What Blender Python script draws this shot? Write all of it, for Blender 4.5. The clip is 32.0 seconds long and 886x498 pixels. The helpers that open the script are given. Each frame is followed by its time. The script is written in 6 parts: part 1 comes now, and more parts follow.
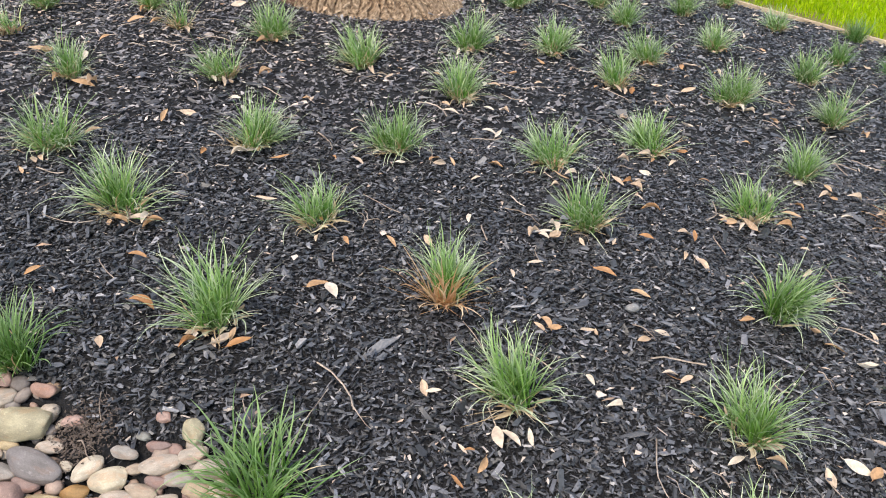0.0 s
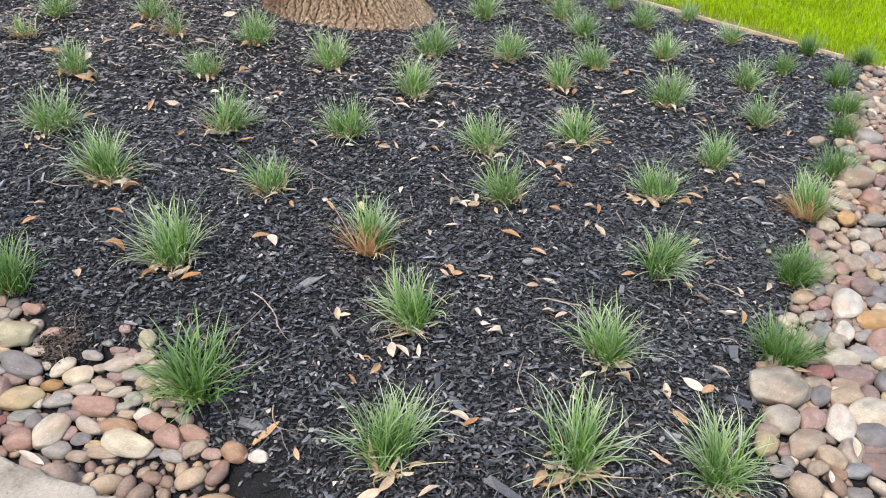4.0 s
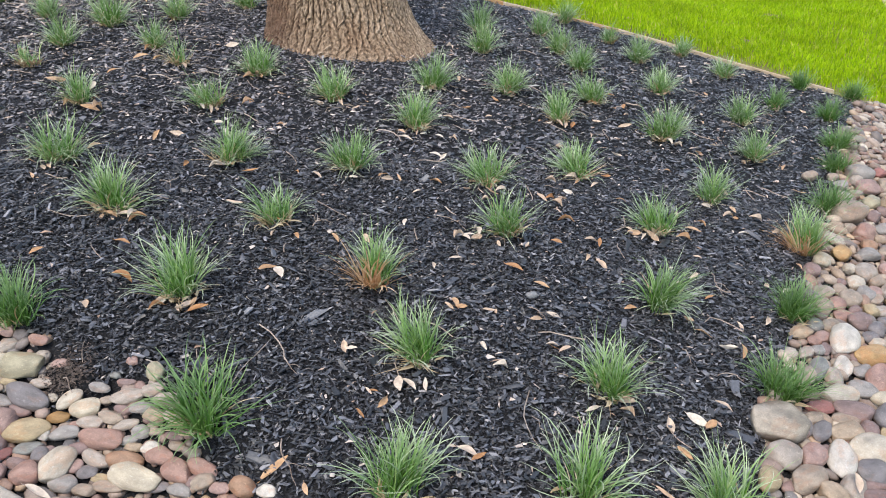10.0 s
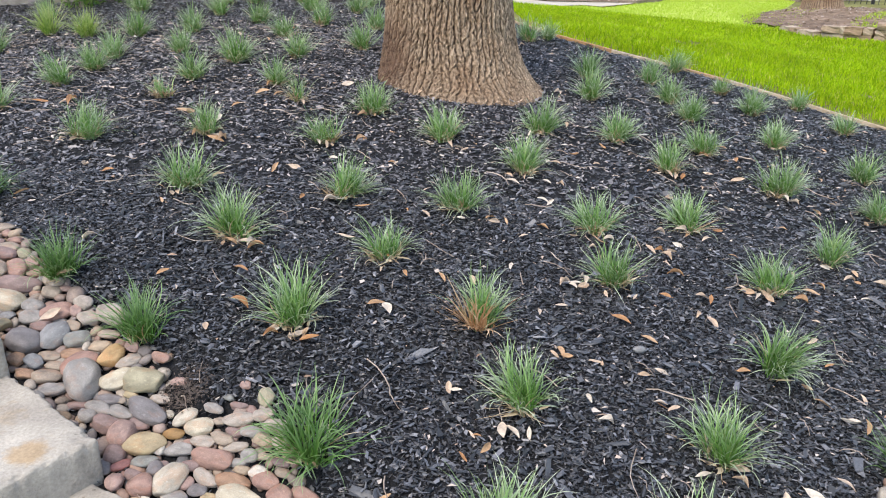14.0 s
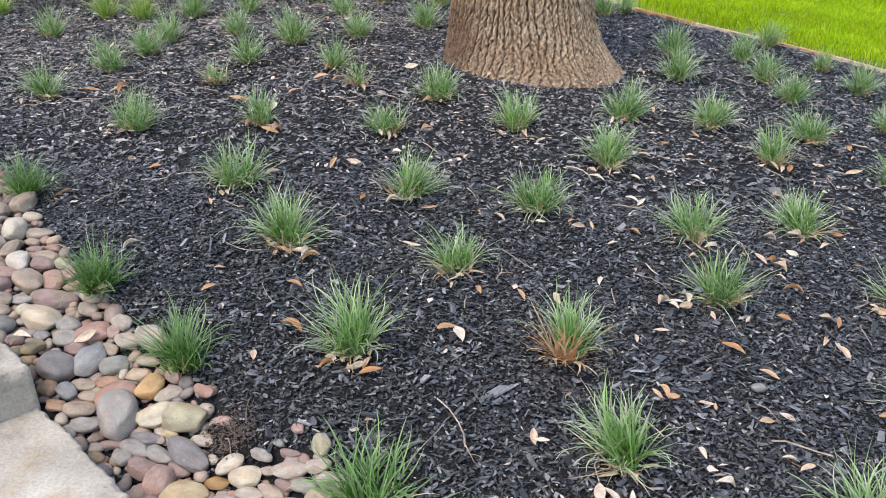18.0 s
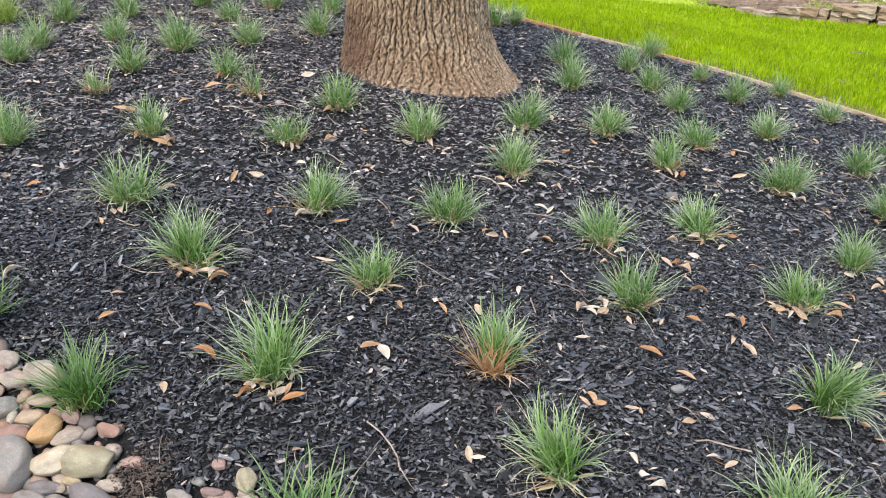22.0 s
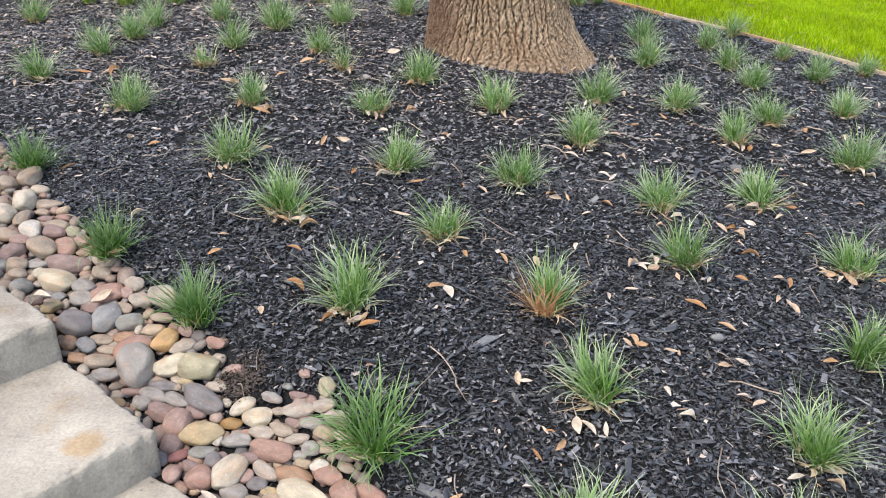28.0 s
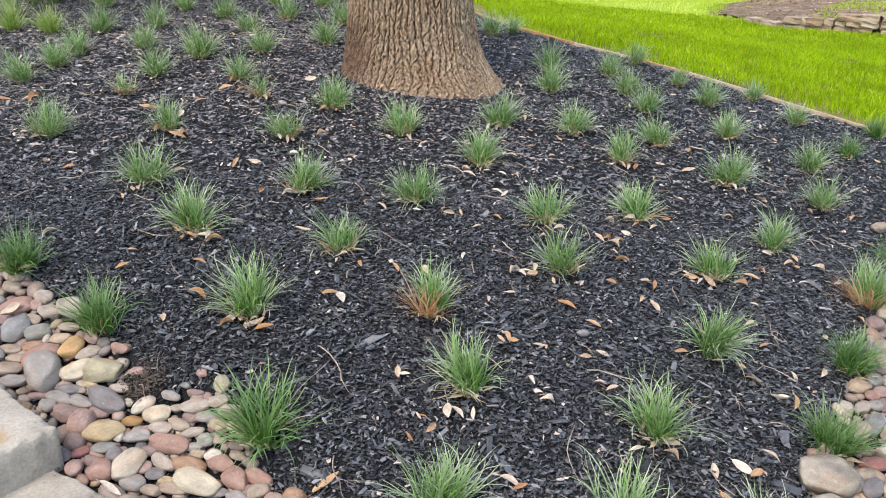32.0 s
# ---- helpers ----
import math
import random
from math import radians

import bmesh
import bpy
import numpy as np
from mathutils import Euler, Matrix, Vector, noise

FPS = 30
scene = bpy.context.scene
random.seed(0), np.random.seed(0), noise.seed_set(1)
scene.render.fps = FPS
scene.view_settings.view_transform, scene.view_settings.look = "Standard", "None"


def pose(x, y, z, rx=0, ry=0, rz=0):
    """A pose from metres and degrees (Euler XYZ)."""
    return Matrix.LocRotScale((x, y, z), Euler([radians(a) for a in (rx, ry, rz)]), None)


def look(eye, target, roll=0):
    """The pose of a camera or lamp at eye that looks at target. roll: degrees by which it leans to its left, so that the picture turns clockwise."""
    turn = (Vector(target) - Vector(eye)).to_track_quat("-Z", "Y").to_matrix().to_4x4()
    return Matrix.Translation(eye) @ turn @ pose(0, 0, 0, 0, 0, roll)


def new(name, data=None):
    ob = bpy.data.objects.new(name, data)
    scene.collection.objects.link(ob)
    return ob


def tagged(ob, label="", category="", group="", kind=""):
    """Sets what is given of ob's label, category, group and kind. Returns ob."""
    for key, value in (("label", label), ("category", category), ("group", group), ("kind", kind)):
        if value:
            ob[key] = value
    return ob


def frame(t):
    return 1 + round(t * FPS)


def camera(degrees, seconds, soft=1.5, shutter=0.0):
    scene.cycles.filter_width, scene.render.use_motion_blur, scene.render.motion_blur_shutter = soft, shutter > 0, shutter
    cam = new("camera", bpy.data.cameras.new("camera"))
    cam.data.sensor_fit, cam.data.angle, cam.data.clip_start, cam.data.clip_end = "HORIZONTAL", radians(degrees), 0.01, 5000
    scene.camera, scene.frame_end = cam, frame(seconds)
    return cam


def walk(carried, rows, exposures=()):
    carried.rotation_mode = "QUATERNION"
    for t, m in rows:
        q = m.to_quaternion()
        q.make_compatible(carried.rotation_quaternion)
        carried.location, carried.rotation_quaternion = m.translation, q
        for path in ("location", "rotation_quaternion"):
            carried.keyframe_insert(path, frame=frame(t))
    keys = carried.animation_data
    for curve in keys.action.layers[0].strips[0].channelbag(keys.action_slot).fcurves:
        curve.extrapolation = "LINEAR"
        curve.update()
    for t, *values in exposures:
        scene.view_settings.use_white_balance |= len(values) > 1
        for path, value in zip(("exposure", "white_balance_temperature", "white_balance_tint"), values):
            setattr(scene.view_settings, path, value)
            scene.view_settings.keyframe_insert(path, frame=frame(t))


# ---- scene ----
# ---------------------------------------------------------------- camera
cam = camera(62.2, 32.0, 1.05)
PATH = [
    (0, -0.147, 0.565, 1.406, 61.92, 0.85, -8.49),
    (0.5, -0.111, 0.566, 1.390, 61.51, 1.24, -7.07),
    (1, -0.130, 0.465, 1.411, 61.72, 1.33, -6.13),
    (1.5, -0.172, 0.313, 1.408, 62.39, 1.23, -5.73),
    (2, -0.147, 0.231, 1.419, 63.05, 0.99, -5.99),
    (2.5, -0.051, 0.149, 1.440, 63.52, 0.77, -6.49),
    (3, 0.066, 0.068, 1.427, 63.65, 0.69, -6.85),
    (3.5, 0.136, 0.013, 1.412, 63.47, 0.86, -6.87),
    (5.5, 0.134, 0.006, 1.444, 64.04, 0.73, -6.96),
    (6, 0.119, 0.016, 1.449, 64.37, 0.28, -7.72),
    (6.5, 0.105, 0.020, 1.444, 64.65, -0.06, -8.79),
    (7, 0.102, 0.026, 1.439, 64.81, -0.21, -9.67),
    (7.5, 0.100, 0.018, 1.443, 64.98, -0.19, -10.08),
    (8, 0.089, -0.001, 1.444, 65.19, -0.12, -9.96),
    (8.5, 0.081, -0.012, 1.443, 65.36, -0.01, -9.37),
    (9, 0.088, -0.007, 1.443, 65.47, 0.06, -8.66),
    (9.5, 0.089, 0.000, 1.456, 65.48, 0.12, -8.00),
    (10, 0.081, 0.003, 1.456, 65.46, 0.14, -7.34),
    (10.5, 0.070, 0.013, 1.446, 65.30, 0.05, -6.38),
    (11, 0.049, 0.009, 1.451, 65.44, -0.03, -4.82),
    (11.5, 0.016, 0.005, 1.450, 65.97, 0.11, -2.67),
    (12, -0.004, -0.011, 1.470, 66.78, 0.12, -1.21),
    (12.5, -0.001, -0.008, 1.480, 67.55, 0.15, -0.20),
    (13, -0.000, -0.000, 1.480, 68.00, -0.00, 0.00),
    (13.5, -0.002, 0.001, 1.470, 68.10, -0.34, -0.04),
    (15.5, -0.043, 0.057, 1.494, 69.82, -1.50, 1.34),
    (16, -0.072, 0.057, 1.490, 69.58, -1.31, 1.81),
    (16.5, -0.138, 0.062, 1.468, 68.89, -0.90, 2.42),
    (17, -0.142, 0.110, 1.446, 68.00, -0.41, 3.10),
    (17.5, -0.110, 0.267, 1.458, 67.16, 0.31, 3.99),
    (18, -0.085, 0.423, 1.455, 66.61, 0.84, 4.57),
    (18.5, -0.105, 0.475, 1.447, 66.31, 1.09, 4.66),
    (19, -0.174, 0.509, 1.448, 66.22, 0.88, 3.96),
    (19.5, -0.241, 0.502, 1.449, 66.34, 0.45, 3.13),
    (20, -0.279, 0.513, 1.438, 66.59, -0.02, 2.33),
    (20.5, -0.284, 0.506, 1.440, 66.73, -0.40, 1.51),
    (21, -0.267, 0.487, 1.442, 66.92, -0.52, 0.27),
    (21.5, -0.225, 0.488, 1.441, 67.11, -0.74, -1.88),
    (22, -0.193, 0.492, 1.449, 67.20, -0.78, -4.13),
    (22.5, -0.188, 0.496, 1.441, 67.20, -0.77, -5.65),
    (23, -0.186, 0.482, 1.437, 66.96, -0.69, -5.71),
    (23.5, -0.206, 0.451, 1.450, 66.68, -0.37, -3.67),
    (24, -0.241, 0.431, 1.448, 66.56, -0.17, -1.02),
    (24.5, -0.252, 0.431, 1.449, 66.66, 0.00, 1.65),
    (26.5, -0.147, 0.482, 1.441, 66.25, -0.08, 4.09),
    (27, -0.101, 0.458, 1.421, 65.49, 0.04, 3.93),
    (27.5, -0.104, 0.339, 1.442, 65.42, 0.24, 3.60),
    (28, -0.129, 0.171, 1.458, 65.95, 0.16, 2.56),
    (28.5, -0.122, 0.032, 1.463, 66.74, -0.14, 1.08),
    (29, -0.082, -0.008, 1.477, 67.29, -0.43, -0.18),
    (29.5, 0.005, -0.026, 1.483, 67.60, -0.57, -1.03),
    (30, 0.058, -0.058, 1.491, 67.57, -0.53, -1.37),
    (30.5, 0.085, -0.081, 1.493, 67.36, -0.41, -1.57),
    (31, 0.094, -0.086, 1.499, 67.31, -0.39, -1.68),
    (31.5, 0.097, -0.087, 1.509, 67.49, -0.44, -1.76),
    (32, 0.102, -0.099, 1.510, 67.87, -0.48, -1.63),
]
walk(cam, [(t, pose(x, y, z, a, b, c)) for t, x, y, z, a, b, c in PATH], [(0.0, 1.41, 7950, 10), (3.0, 1.39, 7850, 10), (6.0, 1.28, 7200, 10), (9.0, 1.23, 7200, 10), (12.0, 1.27, 7200, 10), (17.0, 1.28, 7200, 10), (20.0, 1.31, 7450, 10), (22.0, 1.36, 7600, 10), (27.0, 1.36, 7600, 10), (30.0, 1.29, 7450, 10), (32.0, 1.29, 7450, 10)])

# ---------------------------------------------------------------- daylight
SUN_EL, SUN_AZ = radians(60), radians(-142)
world = bpy.data.worlds.new("sky")
scene.world = world
world.use_nodes = True
wn = world.node_tree.nodes
sky = wn.new("ShaderNodeTexSky")
sky.sky_type, sky.sun_disc, sky.sun_elevation, sky.sun_rotation = "NISHITA", False, SUN_EL, SUN_AZ
wn["Background"].inputs["Strength"].default_value = 0.15
world.node_tree.links.new(sky.outputs[0], wn["Background"].inputs["Color"])
sun_data = bpy.data.lights.new("sun", "SUN")
sun_data.energy, sun_data.angle, sun_data.color = 1.4, radians(30), (1.0, 0.965, 0.925)
sun = new("sun", sun_data)
sun.matrix_world = look((math.sin(SUN_AZ) * math.cos(SUN_EL) * 20, math.cos(SUN_AZ) * math.cos(SUN_EL) * 20, math.sin(SUN_EL) * 20), (0, 0, 0))


# ---------------------------------------------------------------- materials
def material(name, rough=0.7, spec=0.4):
    m = bpy.data.materials.new(name)
    m.use_nodes = True
    b = m.node_tree.nodes["Principled BSDF"]
    b.inputs["Roughness"].default_value = rough
    b.inputs["Specular IOR Level"].default_value = spec
    return m, m.node_tree.nodes, m.node_tree.links, b


def ramp(nodes, stops, constant=False):
    r = nodes.new("ShaderNodeValToRGB")
    if constant:
        r.color_ramp.interpolation = "CONSTANT"
    els = r.color_ramp.elements
    while len(els) < len(stops):
        els.new(0.5)
    for e, (p, c) in zip(els, stops):
        e.position, e.color = p, (*c, 1)
    return r


def noise_tex(nodes, links, scale, detail=4, stretch=(1, 1, 1), coord="Object", rough=0.55):
    tc, mp, n = nodes.new("ShaderNodeTexCoord"), nodes.new("ShaderNodeMapping"), nodes.new("ShaderNodeTexNoise")
    mp.inputs["Scale"].default_value = stretch
    n.inputs["Scale"].default_value, n.inputs["Detail"].default_value, n.inputs["Roughness"].default_value = scale, detail, rough
    links.new(tc.outputs[coord], mp.inputs[0])
    links.new(mp.outputs[0], n.inputs["Vector"])
    return n


def mix(nodes, links, kind, fac, a, b):
    m = nodes.new("ShaderNodeMix")
    m.data_type, m.blend_type = "RGBA", kind
    for socket, value in ((m.inputs[0], fac), (m.inputs[6], a), (m.inputs[7], b)):
        if isinstance(value, (int, float)):
            socket.default_value = value
        elif isinstance(value, tuple):
            socket.default_value = (*value, 1)
        else:
            links.new(value, socket)
    return m.outputs[2]


def bump(nodes, links, b, height, strength, distance):
    n = nodes.new("ShaderNodeBump")
    n.inputs["Strength"].default_value, n.inputs["Distance"].default_value = strength, distance
    links.new(height, n.inputs["Height"])
    links.new(n.outputs[0], b.inputs["Normal"])


def island_random(nodes):
    return nodes.new("ShaderNodeNewGeometry").outputs["Random Per Island"]


def object_random(nodes):
    return nodes.new("ShaderNodeObjectInfo").outputs["Random"]


def varied(name, stops, rough, spec, by="island", grain=60, grain_amount=0.35, bump_amount=0.3, bump_distance=0.002, constant=False, coord="Object", glow=0.0):
    """A surface whose pieces differ in colour, with a fine grain over them."""
    m, n, l, b = material(name, rough, spec)
    r = ramp(n, stops, constant)
    l.new(island_random(n) if by == "island" else object_random(n), r.inputs[0])
    g = noise_tex(n, l, grain, 5, coord=coord)
    gr = ramp(n, [(0.3, (0.45, 0.45, 0.45)), (0.7, (1.25, 1.25, 1.25))])
    l.new(g.outputs[0], gr.inputs[0])
    l.new(mix(n, l, "MULTIPLY", grain_amount, r.outputs[0], gr.outputs[0]), b.inputs["Base Color"])
    if bump_amount:
        bump(n, l, b, g.outputs[0], bump_amount, bump_distance)
    if glow:
        # thin leaves let part of the light through
        t, s = n.new("ShaderNodeBsdfTranslucent"), n.new("ShaderNodeMixShader")
        s.inputs[0].default_value = glow
        l.new(b.inputs["Base Color"].links[0].from_socket, t.inputs["Color"])
        l.new(b.outputs[0], s.inputs[1])
        l.new(t.outputs[0], s.inputs[2])
        l.new(s.outputs[0], n["Material Output"].inputs[0])
    return m


def two_scale(name, low, high, rough, spec, big, small, bump_amount=0.4, bump_distance=0.01, amount=0.6, stretch=(1, 1, 1)):
    """A surface with broad blotches and a fine grain."""
    m, n, l, b = material(name, rough, spec)
    a, c = noise_tex(n, l, big, 4, stretch), noise_tex(n, l, small, 6, stretch)
    r = ramp(n, [(0.3, low), (0.7, high)])
    l.new(a.outputs[0], r.inputs[0])
    g = ramp(n, [(0.3, (0.5, 0.5, 0.5)), (0.72, (1.3, 1.3, 1.3))])
    l.new(c.outputs[0], g.inputs[0])
    l.new(mix(n, l, "MULTIPLY", amount, r.outputs[0], g.outputs[0]), b.inputs["Base Color"])
    bump(n, l, b, c.outputs[0], bump_amount, bump_distance)
    return m


SOIL = two_scale("mulch_soil", (0.010, 0.0102, 0.012), (0.023, 0.0235, 0.027), 0.8, 0.3, 9, 130, 1.0, 0.02, 0.9)
CHIP = varied("bark_chip", [(0.0, (0.0186, 0.02, 0.0225)), (0.45, (0.0515, 0.0545, 0.0631)), (0.8, (0.1121, 0.1166, 0.1334)), (0.95, (0.2073, 0.2091, 0.2343)), (0.99, (0.3357, 0.3251, 0.3381)), (1.0, (0.5905, 0.4842, 0.4134))], 0.48, 0.7, "island", 120, 0.6, 0.6, 0.003)
DUST = varied("bark_crumb", [(0.0, (0.0121, 0.0123, 0.0142)), (0.5, (0.033, 0.0333, 0.0387)), (0.85, (0.0777, 0.0783, 0.0887)), (0.97, (0.1636, 0.1619, 0.1767)), (1.0, (0.3865, 0.3326, 0.2924))], 0.5, 0.6, "island", 150, 0.5, 0.5, 0.002)
# paler, warmer chips: leaf bits, and low-angle sheen painted into the tone
PALE_SHEEN_CHIP = varied("pale_sheen_bark_chip", [(0.0, (0.0305, 0.0299, 0.0346)), (0.45, (0.0885, 0.0856, 0.0955)), (0.78, (0.1808, 0.1716, 0.186)), (0.93, (0.2989, 0.2805, 0.2847)), (0.985, (0.4884, 0.4248, 0.3972)), (1.0, (0.7582, 0.6194, 0.5347))], 0.52, 0.55, "island", 90, 0.5, 0.5, 0.003)
TURF = two_scale("turf_soil", (0.11, 0.11, 0.035), (0.25, 0.235, 0.07), 0.9, 0.2, 1.2, 40, 0.6, 0.02)
LAWN = varied("lawn_blade", [(0.0, (0.18, 0.33, 0.006)), (0.5, (0.36, 0.56, 0.009)), (0.93, (0.53, 0.68, 0.02)), (1.0, (0.62, 0.56, 0.18))], 0.6, 0.2, "island", 1.3, 0.45, 0, glow=0.45)


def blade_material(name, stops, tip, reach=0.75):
    """A grass blade: pale sheath at its foot, green body, paler tip with sheen put into its colour; thin enough to let
    light through.
    """
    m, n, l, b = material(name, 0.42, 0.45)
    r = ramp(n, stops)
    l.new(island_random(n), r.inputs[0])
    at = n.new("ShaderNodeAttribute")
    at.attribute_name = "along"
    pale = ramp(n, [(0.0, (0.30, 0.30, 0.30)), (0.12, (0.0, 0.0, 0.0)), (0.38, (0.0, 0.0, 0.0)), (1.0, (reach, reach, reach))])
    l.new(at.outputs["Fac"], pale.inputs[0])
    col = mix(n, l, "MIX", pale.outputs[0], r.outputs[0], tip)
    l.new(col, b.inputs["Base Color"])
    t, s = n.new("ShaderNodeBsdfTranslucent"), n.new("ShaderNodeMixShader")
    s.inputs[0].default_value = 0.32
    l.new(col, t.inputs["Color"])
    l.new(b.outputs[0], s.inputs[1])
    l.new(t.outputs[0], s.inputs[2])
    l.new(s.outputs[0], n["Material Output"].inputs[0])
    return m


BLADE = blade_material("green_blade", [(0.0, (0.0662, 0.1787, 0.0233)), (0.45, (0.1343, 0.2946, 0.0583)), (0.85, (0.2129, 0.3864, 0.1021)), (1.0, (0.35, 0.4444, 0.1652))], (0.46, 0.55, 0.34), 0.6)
# outer tips palest: grey-green, with blade highlights painted into the colour
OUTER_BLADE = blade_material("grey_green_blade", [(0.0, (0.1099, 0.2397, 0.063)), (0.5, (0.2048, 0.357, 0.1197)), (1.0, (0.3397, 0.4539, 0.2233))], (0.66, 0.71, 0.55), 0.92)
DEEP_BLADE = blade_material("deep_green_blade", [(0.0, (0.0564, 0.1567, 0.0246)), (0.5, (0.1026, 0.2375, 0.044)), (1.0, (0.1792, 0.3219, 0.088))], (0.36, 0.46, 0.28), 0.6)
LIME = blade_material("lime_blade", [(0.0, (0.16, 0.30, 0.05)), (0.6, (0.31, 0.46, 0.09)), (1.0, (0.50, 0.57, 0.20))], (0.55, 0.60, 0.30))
STRAW = varied("dry_blade", [(0.0, (0.42, 0.29, 0.17)), (0.5, (0.60, 0.46, 0.30)), (1.0, (0.76, 0.65, 0.48))], 0.6, 0.3, "island", 60, 0.3, 0, glow=0.25)
RUST = varied("rust_blade", [(0.0, (0.52, 0.28, 0.14)), (0.5, (0.68, 0.43, 0.24)), (1.0, (0.80, 0.62, 0.43))], 0.6, 0.3, "island", 60, 0.3, 0, glow=0.25)
LEAF = varied("dead_leaf", [(0.0, (0.44, 0.22, 0.10)), (0.2, (0.56, 0.35, 0.20)), (0.45, (0.60, 0.44, 0.32)), (0.75, (0.66, 0.53, 0.42)), (1.0, (0.72, 0.63, 0.53))], 0.6, 0.35, "object", 5, 0.55, 0.4, glow=0.2)
PALE = varied("pale_leaf", [(0.0, (0.340, 0.221, 0.153)), (0.5, (0.493, 0.383, 0.315)), (1.0, (0.612, 0.544, 0.484))], 0.6, 0.3, "island", 50, 0.4, 0.3)
TWIG = two_scale("twig", (0.20, 0.15, 0.12), (0.48, 0.40, 0.34), 0.8, 0.2, 20, 120)
STONE_STOPS = [(0.0, (0.243, 0.207, 0.189)), (0.10, (0.324, 0.234, 0.189)), (0.20, (0.216, 0.198, 0.194)), (0.30, (0.360, 0.270, 0.198)), (0.38, (0.279, 0.171, 0.149)), (0.48, (0.378, 0.315, 0.252)),
               (0.56, (0.198, 0.194, 0.198)), (0.64, (0.342, 0.225, 0.171)), (0.72, (0.270, 0.184, 0.171)), (0.80, (0.450, 0.387, 0.315)), (0.87, (0.306, 0.270, 0.243)), (0.93, (0.38, 0.265, 0.17)), (1.0, (0.486, 0.441, 0.387))]


def stone_material(name, stops, by, broad, fine, light=0.72):
    m, n, l, b = material(name, 0.55, 0.4)
    r = ramp(n, [(p, tuple(light * v for v in c)) for p, c in stops])
    l.new(object_random(n) if by == "object" else island_random(n), r.inputs[0])
    a, c = noise_tex(n, l, broad, 4), noise_tex(n, l, fine, 5)
    blotch = ramp(n, [(0.35, (0.62, 0.60, 0.60)), (0.65, (1.28, 1.22, 1.14))])
    l.new(a.outputs[0], blotch.inputs[0])
    speck = ramp(n, [(0.3, (0.55, 0.55, 0.55)), (0.7, (1.3, 1.3, 1.3))])
    l.new(c.outputs[0], speck.inputs[0])
    col = mix(n, l, "MULTIPLY", 0.8, r.outputs[0], blotch.outputs[0])
    l.new(mix(n, l, "MULTIPLY", 0.5, col, speck.outputs[0]), b.inputs["Base Color"])
    bump(n, l, b, c.outputs[0], 0.25, 0.003)
    return m


STONE_FAR = stone_material("river_stone_small", STONE_STOPS, "island", 9, 140, 0.84)
PALE_STOPS = [(p, tuple(v * (1.22 if sum(c) > 0.8 else 0.96) for v in c)) for p, c in STONE_STOPS]
PALE_STONE_FAR = stone_material("pale_river_stone_small", PALE_STOPS, "island", 9, 140, 0.84)


def one_stone(name, colour, light=1.3, dark=0.68):
    """A single stone's skin: cloudy tones, bands of another tint, freckles, pits and pale scuffs; each stone is cut from its own spot."""
    m, n, l, b = material(name, 0.55, 0.4)
    tc, info, add = n.new("ShaderNodeTexCoord"), n.new("ShaderNodeObjectInfo"), n.new("ShaderNodeVectorMath")
    add.operation = "MULTIPLY_ADD"
    l.new(info.outputs["Random"], add.inputs[0])
    add.inputs[1].default_value = (37, 53, 71)
    l.new(tc.outputs["Object"], add.inputs[2])

    def tex(scale, detail, rough=0.55):
        t = n.new("ShaderNodeTexNoise")
        t.inputs["Scale"].default_value, t.inputs["Detail"].default_value, t.inputs["Roughness"].default_value = scale, detail, rough
        l.new(add.outputs[0], t.inputs["Vector"])
        return t.outputs[0]

    base = tuple(v * 0.70 for v in colour)
    r = ramp(n, [(0.30, tuple(v * dark for v in base)), (0.52, base), (0.72, tuple(v * light for v in base))])
    l.new(tex(1.3, 4), r.inputs[0])
    band = ramp(n, [(0.52, (0, 0, 0)), (0.62, (0.55, 0.55, 0.55))])
    l.new(tex(0.9, 3, 0.7), band.inputs[0])
    col = mix(n, l, "MIX", band.outputs[0], r.outputs[0], (base[0] * 1.10, base[1] * 0.86, base[2] * 0.74))
    scuff = ramp(n, [(0.56, (0, 0, 0)), (0.68, (0.40, 0.40, 0.40))])
    l.new(tex(4.5, 6, 0.7), scuff.inputs[0])
    col = mix(n, l, "MIX", scuff.outputs[0], col, tuple(min(0.66, 1.35 * v + 0.03) for v in colour))
    grain = tex(19, 5, 0.65)
    speck = ramp(n, [(0.32, (0.50, 0.50, 0.50)), (0.68, (1.25, 1.25, 1.25))])
    l.new(grain, speck.inputs[0])
    l.new(mix(n, l, "MULTIPLY", 0.5, col, speck.outputs[0]), b.inputs["Base Color"])
    wet = n.new("ShaderNodeMapRange")
    wet.inputs["To Min"].default_value, wet.inputs["To Max"].default_value = 0.40, 0.75
    l.new(grain, wet.inputs["Value"])
    l.new(wet.outputs[0], b.inputs["Roughness"])
    bump(n, l, b, grain, 0.35, 0.006)
    return m


